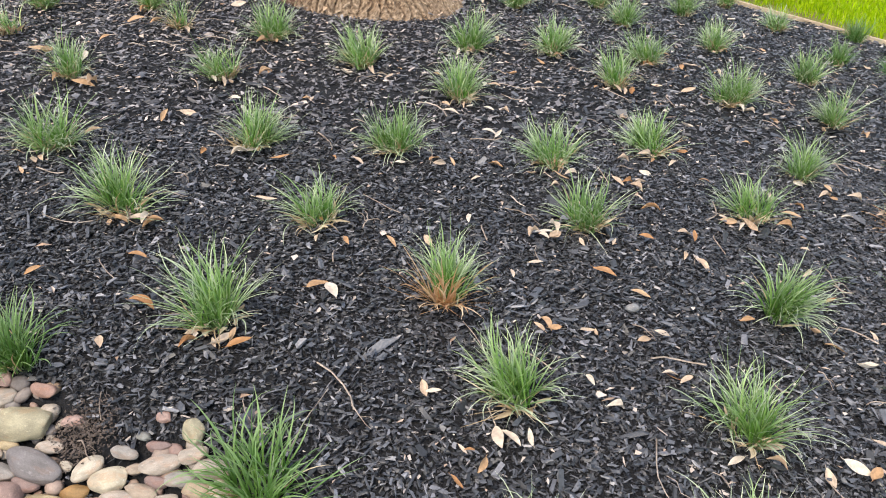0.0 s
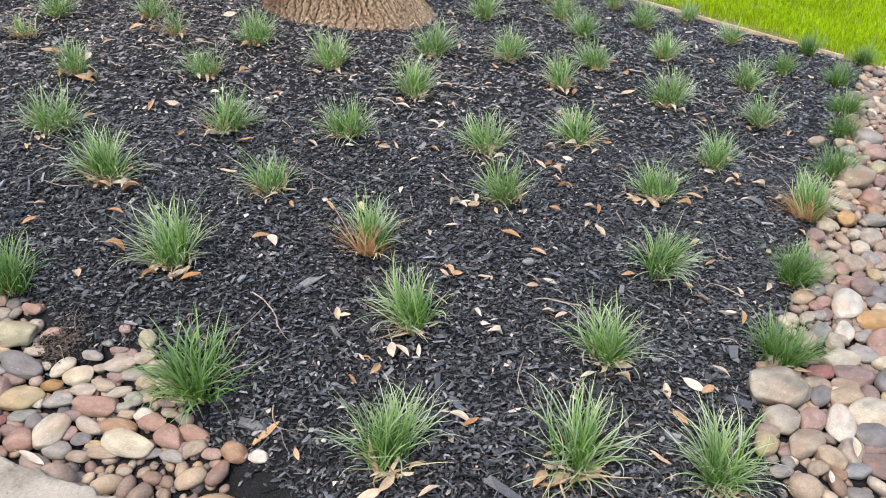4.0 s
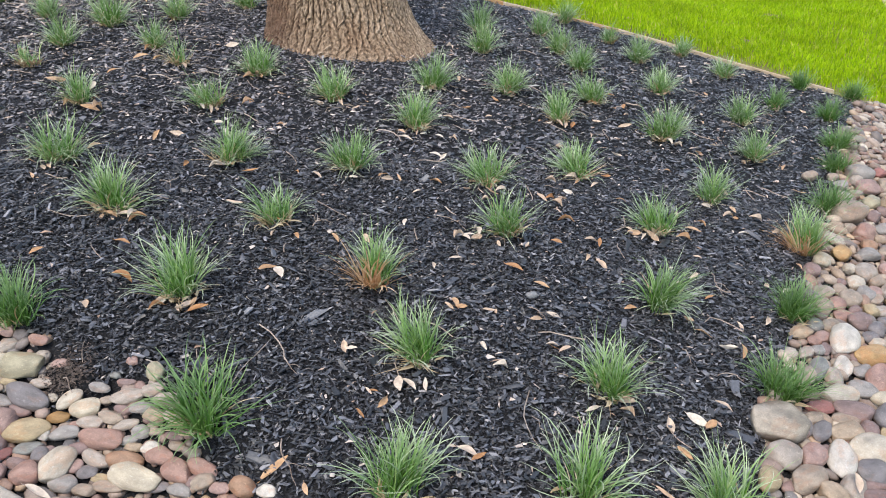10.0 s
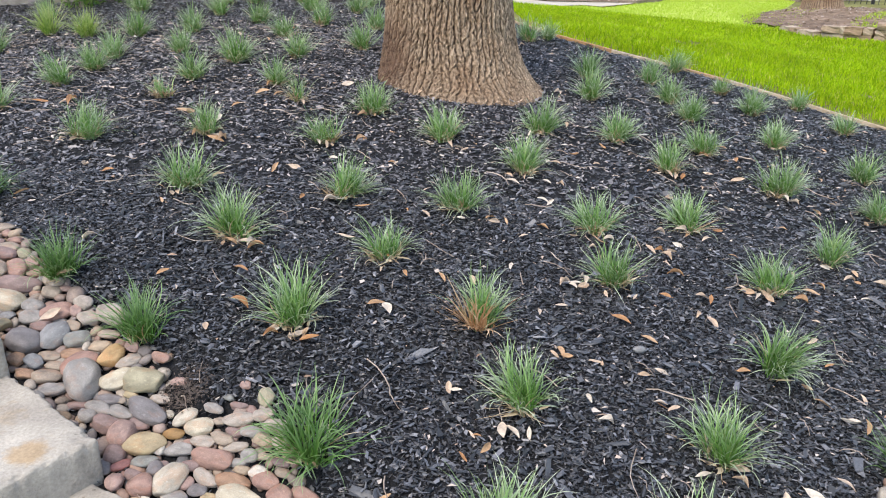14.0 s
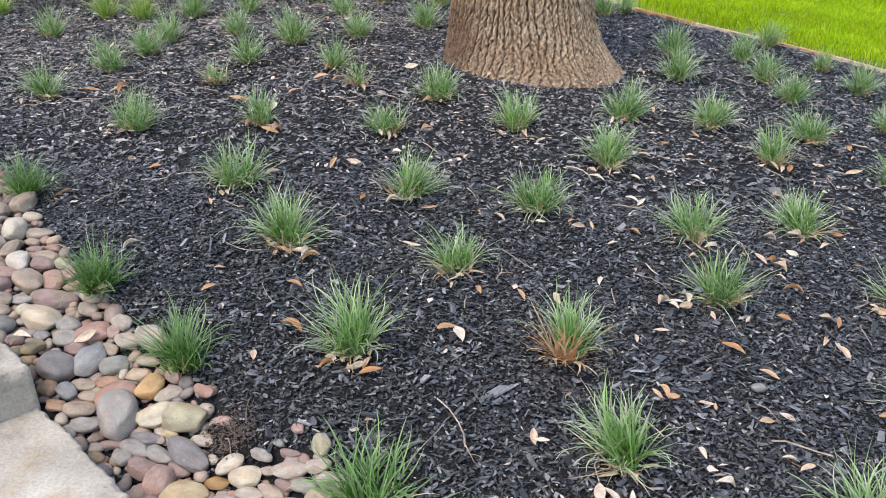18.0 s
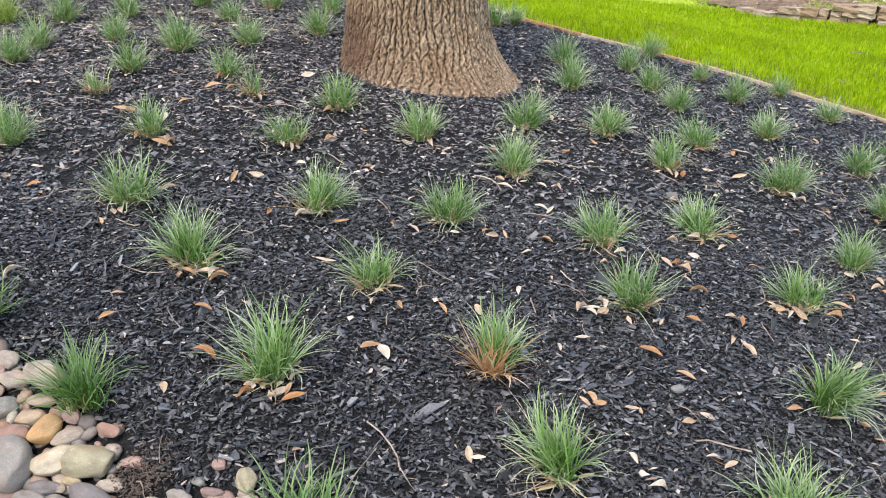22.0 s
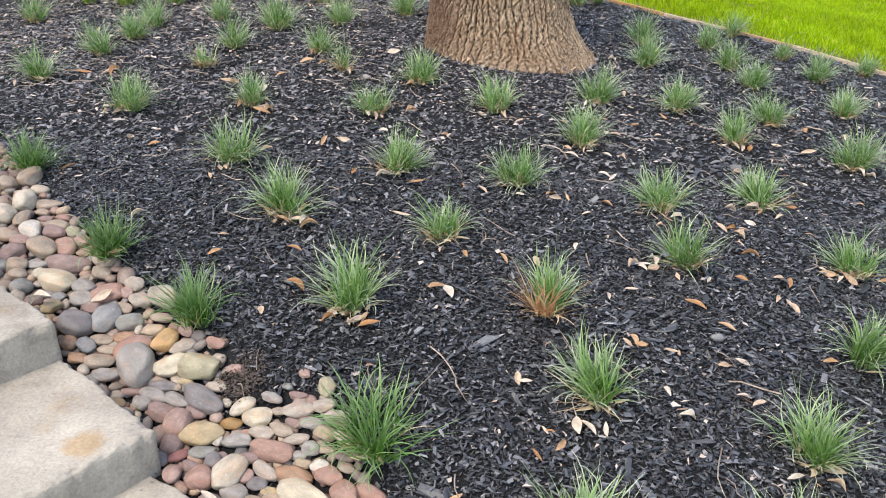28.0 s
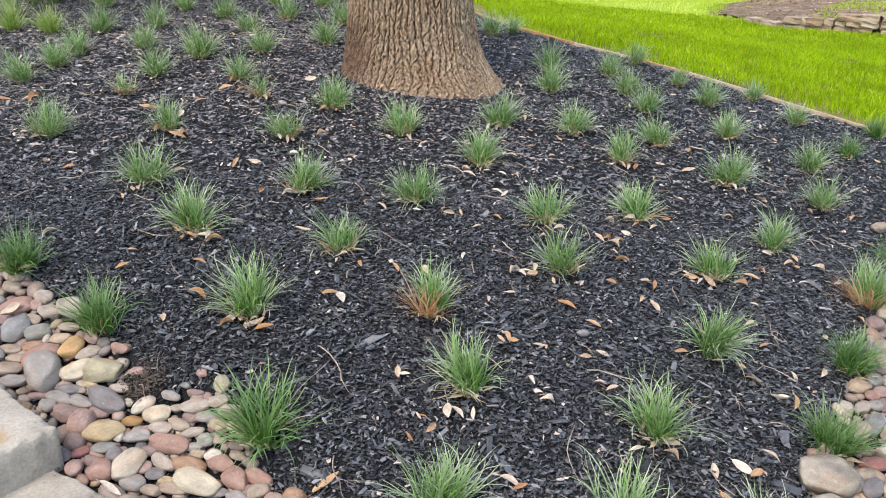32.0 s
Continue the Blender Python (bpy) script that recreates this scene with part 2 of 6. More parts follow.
def concrete_material():
    """Weathered concrete: pores, broad grey blotches and rusty-brown stains."""
    m = two_scale("concrete", (0.275, 0.245, 0.210), (0.475, 0.435, 0.380), 0.85, 0.25, 2.8, 95, 0.6, 0.006, 0.40)
    n, l = m.node_tree.nodes, m.node_tree.links
    b = n["Principled BSDF"]
    picked = b.inputs["Base Color"].links[0].from_socket
    a, c = noise_tex(n, l, 2.6, 5, (1, 1, 1), rough=0.65), noise_tex(n, l, 55, 3)
    stain = ramp(n, [(0.58, (0, 0, 0)), (0.70, (0.8, 0.8, 0.8))])
    l.new(a.outputs[0], stain.inputs[0])
    pores = ramp(n, [(0.24, (0.42, 0.40, 0.37)), (0.33, (1, 1, 1))])
    l.new(c.outputs[0], pores.inputs[0])
    # damp grey patches and the paler, trowelled crust between them
    damp = ramp(n, [(0.34, (0.66, 0.64, 0.62)), (0.48, (0.98, 0.97, 0.96)), (0.66, (1.17, 1.16, 1.14))])
    l.new(noise_tex(n, l, 4.5, 6, rough=0.7).outputs[0], damp.inputs[0])
    col = mix(n, l, "MIX", stain.outputs[0], picked, mix(n, l, "MULTIPLY", 1.0, picked, (0.98, 0.80, 0.56)))
    # one rusty-tan spill on the lowest tread
    tc, off, size, mess = n.new("ShaderNodeTexCoord"), n.new("ShaderNodeVectorMath"), n.new("ShaderNodeVectorMath"), n.new("ShaderNodeMath")
    off.operation, size.operation, mess.operation = "SUBTRACT", "LENGTH", "MULTIPLY_ADD"
    off.inputs[1].default_value = (-1.22, 1.79, 0.115)
    l.new(tc.outputs["Object"], off.inputs[0])
    l.new(off.outputs[0], size.inputs[0])
    l.new(noise_tex(n, l, 22, 5, rough=0.7).outputs[0], mess.inputs[0])
    mess.inputs[1].default_value = 0.09
    l.new(size.outputs["Value"], mess.inputs[2])
    spill = ramp(n, [(0.085, (0.75, 0.75, 0.75)), (0.115, (0, 0, 0))])
    l.new(mess.outputs[0], spill.inputs[0])
    col = mix(n, l, "MIX", spill.outputs[0], col, mix(n, l, "MULTIPLY", 1.0, col, (0.95, 0.72, 0.46)))
    col = mix(n, l, "MULTIPLY", 1.0, col, damp.outputs[0])
    l.new(mix(n, l, "MULTIPLY", 0.8, col, pores.outputs[0]), b.inputs["Base Color"])
    return m


CONCRETE = concrete_material()
PALE_CONCRETE = two_scale("pale_concrete", (0.45, 0.39, 0.315), (0.55, 0.48, 0.395), 0.85, 0.25, 2, 90, 0.2, 0.004, 0.3)
WOOD = varied("edging_board", [(0.0, (0.451, 0.238, 0.098)), (0.25, (0.42, 0.31, 0.20)), (1.0, (0.50, 0.41, 0.30))], 0.75, 0.25, "object", 30, 0.5, 0.4, 0.004)
BRICK = varied("brick", [(0.0, (0.53, 0.375, 0.28)), (0.5, (0.60, 0.445, 0.345)), (1.0, (0.65, 0.51, 0.41))], 0.85, 0.2, "object", 40, 0.3, 0.4, 0.004)
MORTAR = two_scale("mortar", (0.53, 0.405, 0.32), (0.60, 0.475, 0.385), 0.9, 0.2, 5, 80)
WALLSTONE = varied("wall_stone", [(0.0, (0.30, 0.205, 0.135)), (0.5, (0.41, 0.315, 0.235)), (1.0, (0.51, 0.42, 0.335))], 0.85, 0.2, "object", 5, 0.6, 0.5, 0.01)
CRUMBLED_SOIL = two_scale("crumbled_soil", (0.075, 0.060, 0.053), (0.19, 0.15, 0.13), 0.9, 0.2, 30, 160, 0.8, 0.01, 0.9)
BROWN_MULCH = two_scale("brown_mulch", (0.13, 0.085, 0.058), (0.34, 0.245, 0.175), 0.9, 0.2, 1.9, 9, 0.8, 0.03, 1.0)
# yellower far grass; the full sun on it is put into the colour too
SUN_PALE_LAWN = varied("sun_pale_lawn_blade", [(0.0, (0.40, 0.55, 0.05)), (0.5, (0.46, 0.60, 0.07)), (1.0, (0.52, 0.64, 0.11))], 0.6, 0.2, "island", 8, 0.2, 0, glow=0.45)
SUN_PALE_TURF = two_scale("sun_pale_turf", (0.40, 0.49, 0.07), (0.52, 0.58, 0.14), 0.9, 0.2, 0.5, 8, 0.5, 0.02)
KERB = two_scale("weathered_kerb", (0.16, 0.12, 0.09), (0.34, 0.28, 0.22), 0.85, 0.2, 3, 40)
SHRUB = varied("shrub_leaf", [(0.0, (0.05, 0.12, 0.025)), (0.6, (0.11, 0.23, 0.04)), (1.0, (0.21, 0.33, 0.07))], 0.45, 0.4, "island", 20, 0.2, 0, glow=0.25)
IRON = material("dark_iron", 0.5, 0.5)[0]
IRON.node_tree.nodes["Principled BSDF"].inputs["Base Color"].default_value = (0.02, 0.02, 0.022, 1)


# ---------------------------------------------------------------- building helpers
def mesh(name, verts, faces, mat, smooth=False):
    me = bpy.data.meshes.new(name)
    me.from_pydata(verts.tolist() if isinstance(verts, np.ndarray) else verts, [], faces.tolist() if isinstance(faces, np.ndarray) else faces)
    me.materials.append(mat)
    if smooth:
        me.shade_smooth()
    return me


def part(name, data, parent, label="", at=None, kind=""):
    """One mesh object under a thing or under a part."""
    ob = new(name, data)
    ob.parent = parent
    if at is not None:
        ob.matrix_basis = at
    return tagged(ob, label, kind=kind)


def from_bmesh(name, bm, mat, smooth=False):
    me = bpy.data.meshes.new(name)
    bm.to_mesh(me)
    bm.free()
    me.materials.append(mat)
    if smooth:
        me.shade_smooth()
    return me


def thing(name, m, label, category, group="", kind=""):
    ob = new(name)
    ob.empty_display_size = 0.05
    ob.matrix_basis = m
    return tagged(ob, label, category, group, kind)


def worn_block(name, corners, z0, z1, mat, edge=0.014, wear=0.008, spacing=0.014):
    """A cast block over a convex outline, its edges rounded, chipped and uneven."""
    n = len(corners)
    c = Vector((sum(p[0] for p in corners) / n, sum(p[1] for p in corners) / n))
    ends = [Vector(p) for p in corners]
    inward = []
    for i in range(n):
        p, q = ends[i], ends[(i + 1) % n]
        s = Vector((q.y - p.y, p.x - q.x)).normalized()
        inward.append(s if s.dot(c - p) > 0 else -s)
    # how far each corner moves for a unit inset
    mitre = [(inward[i - 1] + inward[i]) / (1 + inward[i - 1].dot(inward[i])) for i in range(n)]
    pts, normals = [], []
    for i in range(n):
        p, q = ends[i], ends[(i + 1) % n]
        count = max(2, int((q - p).length / spacing))
        for k in range(count):
            pts.append(p.lerp(q, k / count))
            normals.append(mitre[i].lerp(mitre[(i + 1) % n], k / count))
    m = len(pts)
    rings = [(0.0, z0, 0.2)] + [(0.0, z0 + (z1 - edge - z0) * u, 1.0) for u in (0.3, 0.5, 0.65, 0.8, 0.92, 1.0)]
    rings += [(edge * (1 - math.cos(a)), z1 - edge * (1 - math.sin(a)), 1.6) for a in (0.4, 0.8, 1.2, 1.5708)]
    verts = []
    for inset, z, rough in rings:
        for p, s in zip(pts, normals):
            v = Vector((p.x + s.x * inset, p.y + s.y * inset, z))
            chip = max(0.0, noise.noise(v * 17 + Vector((3, 1, 2))) - 0.18) * 2.2 + 0.5 * noise.noise(v * 45)
            d = wear * rough * (0.8 * noise.noise(v * 6) + chip)
            verts.append((v.x + s.x * d, v.y + s.y * d, v.z - (0.6 * d if rough > 1.2 else 0)))
    for u in (0.04, 0.09, 0.16, 0.26, 0.4, 0.6, 0.8):
        for p, s in zip(pts, normals):
            q = (p + s * edge).lerp(c, u)
            verts.append((q.x, q.y, z1 + wear * 0.45 * noise.noise(Vector((q.x, q.y, 0)) * 5)))
    total = len(rings) + 7
    faces = [(a * m + i, a * m + (i + 1) % m, (a + 1) * m + (i + 1) % m, (a + 1) * m + i) for a in range(total - 1) for i in range(m)]
    verts.append((c.x, c.y, z1))
    faces += [((total - 1) * m + i, (total - 1) * m + (i + 1) % m, total * m) for i in range(m)]
    faces.append(tuple(range(m))[::-1])
    bm = bmesh.new()
    vs = [bm.verts.new(v) for v in verts]
    for f in faces:
        bm.faces.new([vs[k] for k in f])
    bmesh.ops.recalc_face_normals(bm, faces=bm.faces)
    return from_bmesh(name, bm, mat, True)


# ---------------------------------------------------------------- the lie of the land
LAND = [-0.24875, -0.16304, 0.18223, -0.03198, 0.02268, -0.00707, 0.00221, -0.00148, 0.00064]


def eased(v, lo, hi, w):
    """Clamp with rounded ends."""
    v = np.asarray(v, float)
    out = np.clip(v, lo, hi)
    out = np.where(np.abs(v - lo) < w, lo + (v - lo + w) ** 2 / (4 * w), out)
    return np.where(np.abs(v - hi) < w, hi - (hi + w - v) ** 2 / (4 * w), out)


def land(x, y):
    """Height of the ground: a planted mound that climbs away from the walk and to its left, level far off."""
    x, y = np.asarray(x, float), np.asarray(y, float)
    a, b = eased(x, -4.5, 5.4, 0.6), eased(y, 0.9, 10.0, 1.0)
    c = LAND
    q = c[0] + c[1] * a + c[2] * b + c[3] * a * a + c[4] * a * b + c[5] * b * b + c[6] * a * a * b + c[7] * a * b * b + c[8] * a**3
    q = q - 0.10 * np.exp(-((x + 0.7) ** 2 / 0.5 + (y - 1.6) ** 2 / 0.25))
    # beside the steps the border keeps to their slope
    run, off = (x + 1.045) * -0.793 + (y - 1.866) * 0.609, (x + 1.045) * -0.609 + (y - 1.866) * -0.793
    w = np.clip((off + 0.5) / 0.45, 0, 1)
    q = q + (np.minimum(q, -0.05 + 0.258 * np.clip(run, -0.35, 4.5)) - q) * w * w * (3 - 2 * w)
    k = np.clip((y - 9.5) / 13, 0, 1)
    k = k * k * (3 - 2 * k)
    far = 0.95 - 0.6 * np.clip((x + 1) / 5, 0, 1)
    return q + (far - q) * k + 0.2 * np.exp(-((x - 9.5) ** 2 / 6 + (y - 16.5) ** 2 / 8))


def inside(poly, x, y):
    x, y = np.asarray(x, float), np.asarray(y, float)
    hit = np.zeros(x.shape, bool)
    for (ax, ay), (bx, by) in zip(poly, poly[1:] + poly[:1]):
        if ay != by:
            hit ^= ((ay > y) != (by > y)) & (x < (bx - ax) * (y - ay) / (by - ay) + ax)
    return hit


def slope(x, y):
    e = 0.05
    n = Vector((float(land(x - e, y) - land(x + e, y)), float(land(x, y - e) - land(x, y + e)), 2 * e)).normalized()
    return Vector((0, 0, 1)).rotation_difference(n).to_matrix().to_4x4()


# Outlines on the plan.
EDGING = [(4.72, 6.02), (4.48, 6.20), (4.20, 6.30), (3.82, 6.48), (3.50, 6.66), (3.17, 6.91), (2.76, 7.22), (2.25, 7.56), (1.74, 7.93), (1.22, 8.50), (0.85, 9.20), (0.62, 10.2), (0.5, 11.2)]
LEFT_MULCH = [(-3.4, 4.55), (-2.75, 3.90), (-2.08, 3.20), (-1.74, 2.88), (-1.35, 2.53), (-1.21, 2.38), (-0.96, 2.27), (-0.78, 2.09), (-0.56, 2.06), (-0.45, 1.90), (-0.41, 1.76), (-0.20, 1.62), (-0.05, 1.46), (0.15, 1.1)]
RIGHT_MULCH = [(4.64, 6.05), (3.85, 5.10), (3.07, 3.98), (2.46, 3.25), (1.96, 2.52), (1.45, 1.97), (1.32, 1.61), (1.22, 1.2)]
RIGHT_WALK = [(5.29, 6.22), (4.70, 5.30), (4.09, 4.33), (3.46, 3.34), (2.84, 2.36), (2.2, 1.36), (2.1, 1.1)]
BED = LEFT_MULCH + [(1.0, 0.9)] + RIGHT_MULCH[::-1] + EDGING + [(-6.5, 11.2), (-6.5, 6.5)]
ROCK_LEFT = LEFT_MULCH[::-1] + [(-3.75, 4.2), (-2.94, 3.21), (-2.02, 2.50), (-1.10, 1.80), (-0.85, 1.68), (-0.6, 1.5), (-0.25, 1.2)]
STONES_LEFT = LEFT_MULCH[::-1] + [(-3.70, 4.0), (-2.88, 3.31), (-1.975, 2.595), (-1.055, 1.89), (-1.0, 1.83), (-0.83, 1.74), (-0.67, 1.65), (-0.4, 1.49), (-0.1, 1.3)]
CROOK = [(-1.09, 2.35), (-0.89, 2.30), (-0.72, 2.17), (-0.64, 2.12), (-0.69, 2.05), (-0.85, 2.01), (-0.94, 2.07), (-0.93, 2.19), (-0.98, 2.28)]
ROCK_RIGHT = RIGHT_MULCH + RIGHT_WALK[::-1]
GREEN_EDGE = [(0.9, 13.6), (2.49, 15.24), (3.86, 16.6), (4.6, 16.3), (5.61, 15.77), (6.27, 14.7)]
NEAR_LAWN = [(5.37, 6.3), (5.24, 6.06), (5.02, 6.08), (4.84, 6.24), (4.48, 6.22)] + EDGING[2:] + GREEN_EDGE + [(6.5, 13.7), (7.2, 12.9), (8.6, 12.0), (8.11, 10.6), (6.64, 8.27)]
FAR_LAWN = GREEN_EDGE + [(6.1, 15.7), (6.7, 17.5), (8.2, 18.9), (11.0, 24.4), (11.1, 27.0), (11.55, 30.4), (11.4, 33.1), (9.0, 29.7), (7.1, 25.0), (5.31, 21.78), (3.38, 18.96), (1.95, 14.9)]


def sheet(name, x0, x1, y0, y1, step, mat, poly=None, lift=0.0, relief=0.0):
    """A stretch of ground laid over the land."""
    nx, ny = int((x1 - x0) / step) + 1, int((y1 - y0) / step) + 1
    gx, gy = np.meshgrid(np.linspace(x0, x1, nx), np.linspace(y0, y1, ny))
    z = land(gx, gy) + lift
    if relief:
        z += relief * np.array([noise.fractal((a * 2.2, b * 2.2, 0), 1.0, 2.0, 4) for a, b in zip(gx.ravel(), gy.ravel())]).reshape(gx.shape)
    verts = np.stack([gx, gy, z], -1).reshape(-1, 3)
    i = np.arange(nx * ny).reshape(ny, nx)
    faces = np.stack([i[:-1, :-1], i[:-1, 1:], i[1:, 1:], i[1:, :-1]], -1).reshape(-1, 4)
    if poly:
        c = verts[faces].mean(1)
        faces = faces[inside(poly, c[:, 0], c[:, 1])]
        used, back = np.unique(faces, return_inverse=True)
        verts, faces = verts[used], back.reshape(-1, 4)
    return new(name, mesh(name, verts, faces, mat, True))


def far_ground():
    """One sheet from the walk to the horizon, in rings that widen."""
    xs = np.concatenate([-np.geomspace(900, 8, 16), np.arange(-7, 12.1, 0.25), np.geomspace(13, 900, 16)])
    ys = np.concatenate([-np.geomspace(600, 4, 14), np.arange(-3.5, 24.1, 0.25), np.geomspace(25, 1200, 16)])
    gx, gy = np.meshgrid(xs, ys)
    z = land(gx, gy) - 0.012
    # cut away under the flight of steps
    run, off = (gx + 1.045) * -0.793 + (gy - 1.866) * 0.609, (gx + 1.045) * -0.609 + (gy - 1.866) * -0.793
    stair = 0.115 + 0.15 * np.clip(run / 0.581, -1, 5) - 0.42
    z = np.where((off > -0.27) & (off < 1.45) & (run > -1.6) & (run < 4.5), np.minimum(z, stair), z)
    verts = np.stack([gx, gy, z], -1).reshape(-1, 3)
    i = np.arange(len(xs) * len(ys)).reshape(len(ys), len(xs))
    faces = np.stack([i[:-1, :-1], i[:-1, 1:], i[1:, 1:], i[1:, :-1]], -1).reshape(-1, 4)
    return new("ground", mesh("ground", verts, faces, TURF, True))


BARE_SPOTS = [(4.48, 7.8, 0.10), (5.75, 9.63, 0.16), (5.19, 10.19, 0.14), (5.38, 10.5, 0.10), (4.05, 7.35, 0.06), (3.2, 8.1, 0.07)]
tagged(far_ground(), "green turf and soil falling away round the bed", "ground", kind="structure")
rng = np.random.default_rng(4)
tagged(sheet("mulch_bed", -6.5, 5.2, 0.9, 11.2, 0.06, SOIL, BED, 0.004, 0.012), "black soil of the mulched planting bed", "planting bed", kind="structure")
tagged(sheet("stone_bed", -3.8, 5.3, 0.9, 6.3, 0.06, SOIL, ROCK_RIGHT, 0.002), "dark soil under the river stones", "ground", kind="structure")
tagged(sheet("stone_bed", -3.8, 5.3, 0.9, 6.3, 0.06, SOIL, [(-3.75, 4.2), (-2.94, 3.21), (-2.02, 2.50), (-1.10, 1.80), (-0.85, 1.68), (-0.6, 1.5), (-0.25, 1.2), (0.3, 0.95), (1.2, 0.95), (1.5, 1.6), (2.1, 2.5), (4.7, 6.0), (3.0, 6.2), (-3.6, 6.2)], -0.004), "dark soil under the river stones", "ground", kind="structure")


# ---------------------------------------------------------------- mulch
def scatter(poly, n, x0, x1, y0, y1):
    x, y = rng.uniform(x0, x1, n), rng.uniform(y0, y1, n)
    ok = inside(poly, x, y)
    return x[ok], y[ok]


CORNERS = np.array([(-1, -1, -1), (1, -1, -1), (1, 1, -1), (-1, 1, -1), (-1, -1, 1), (1, -1, 1), (1, 1, 1), (-1, 1, 1)], float)
SIDES = np.array([(0, 3, 2, 1), (4, 5, 6, 7), (0, 1, 5, 4), (1, 2, 6, 5), (2, 3, 7, 6), (3, 0, 4, 7)])


def turned(v, tilt, roll, n):
    """Give each piece a heading, a tilt and a roll of its own."""
    a, p, r = rng.uniform(0, 2 * np.pi, n), rng.normal(0, tilt, n), rng.normal(0, roll, n)
    ca, sa, cp, sp, cr, sr = (f[:, None] for f in (np.cos(a), np.sin(a), np.cos(p), np.sin(p), np.cos(r), np.sin(r)))
    X, Y, Z = v[..., 0], v[..., 1], v[..., 2]
    Y, Z = Y * cr - Z * sr, Y * sr + Z * cr
    X, Z = X * cp + Z * sp, -X * sp + Z * cp
    return X * ca - Y * sa, X * sa + Y * ca, Z


def lumps(x, y):
    """Low heaps and hollows of the raked mulch."""
    return np.array([noise.fractal((a * 2.2, b * 2.2, 0), 1.0, 2.0, 4) for a, b in zip(x, y)]) * 0.012


def chips(name, x, y, length, mat, lift=0.006):
    """Splintered bark chips: thick uneven plates with broken ends, each lying at its own tilt."""
    n = len(x)
    size = np.stack([length * rng.uniform(0.40, 1.25, n) ** 1.3, length * rng.uniform(0.10, 0.50, n) ** 1.1, length * rng.uniform(0.05, 0.15, n)], -1) * 0.5
    v = CORNERS[None] * size[:, None] * (1 + rng.uniform(-0.75, 0.35, (n, 8, 3)))
    X, Y, Z = turned(v, 0.26, 0.45, n)
    base = land(x, y) + lumps(x, y) + lift + rng.uniform(0, 0.020, n)
    verts = np.stack([X + x[:, None], Y + y[:, None], Z + base[:, None]], -1).reshape(-1, 3)
    faces = (SIDES[None, 1:] + 8 * np.arange(n)[:, None, None]).reshape(-1, 4)
    return new(name, mesh(name, verts, faces, mat))


FLAKE = np.array([(-1, -0.1, 0), (-0.35, -1, 0), (0.8, -0.6, 0), (1, 0.3, 0), (-0.2, 1, 0), (0.1, 0.0, 1)], float)
FLAKE_SIDES = np.array([(0, 1, 5), (1, 2, 5), (2, 3, 5), (3, 4, 5), (4, 0, 5)])


def crumbs(name, x, y, length, mat, lift=0.006):
    """Small crumbled bark, ridged flakes with five facets."""
    n = len(x)
    size = np.stack([length * rng.uniform(0.35, 1.3, n), length * rng.uniform(0.18, 0.6, n), length * rng.uniform(0.06, 0.24, n)], -1) * 0.5
    v = FLAKE[None] * size[:, None] * (1 + rng.uniform(-0.5, 0.5, (n, 6, 3))) + rng.uniform(-0.25, 0.25, (n, 6, 3)) * size[:, None] * (1, 1, 0.4)
    X, Y, Z = turned(v, 0.32, 0.50, n)
    base = land(x, y) + lumps(x, y) + lift + rng.uniform(-0.004, 0.010, n)
    verts = np.stack([X + x[:, None], Y + y[:, None], Z + base[:, None]], -1).reshape(-1, 3)
    faces = (FLAKE_SIDES[None] + 6 * np.arange(n)[:, None, None]).reshape(-1, 3)
    return new(name, mesh(name, verts, faces, mat))


for build, n, box, size, label in (
    (crumbs, 190000, (-3.2, 3.4, 1.0, 3.7), 0.0205, "fine black bark crumbs covering the bed"), (chips, 60000, (-3.2, 3.4, 1.0, 3.7), 0.0235, "black dyed shredded bark mulch covering the bed"),
    (chips, 8000, (-3.2, 3.4, 1.0, 3.9), 0.040, "longer black bark splinters lying on the mulch"),
    (crumbs, 140000, (-5.8, 4.8, 3.5, 9.8), 0.034, "black bark mulch around the tree"), (chips, 14000, (-5.8, 4.8, 3.8, 9.8), 0.048, "longer black bark splinters round the tree"),
    (chips, 240, (-2.6, 3.2, 1.2, 4.6), 0.085, "thick dark bark nuggets lying loose on the mulch")):
    x, y = scatter(BED, n, *box)
    if box[2] < 2:
        tagged(build("bark_mulch", x, y, size, DUST if build is crumbs else CHIP), label, "mulch", kind="stuff")
        continue
    # between tree, steps and house: leaf-strewn, with grazing sheen put into the colour
    picked = (x < 1.5 - 0.15 * (y - 4) + rng.normal(0, 0.8, len(x))) & (y < 8.0 + 0.4 * (x + 3) + rng.normal(0, 0.25, len(x)))
    tagged(build("bark_mulch", x[picked], y[picked], size, PALE_SHEEN_CHIP), "sheen-lightened, leaf-strewn " + label, "mulch", kind="stuff")
    tagged(build("bark_mulch", x[~picked], y[~picked], size, CHIP), label, "mulch", kind="stuff")
x, y = scatter(ROCK_LEFT, 9000, -3.8, 0.2, 1.1, 4.6)
tagged(crumbs("bark_mulch", x, y, 0.024, CHIP), "dark bark crumbs between the river stones", "mulch", kind="stuff")


# a small heap of brown crumbled soil by the stones
x, y = rng.normal(-0.87, 0.045, 900), rng.normal(2.13, 0.034, 900)
tagged(crumbs("soil_crumbs", x, y, 0.012, CRUMBLED_SOIL, 0.020), "small heap of brown crumbled soil by the stones", "soil", kind="stuff")


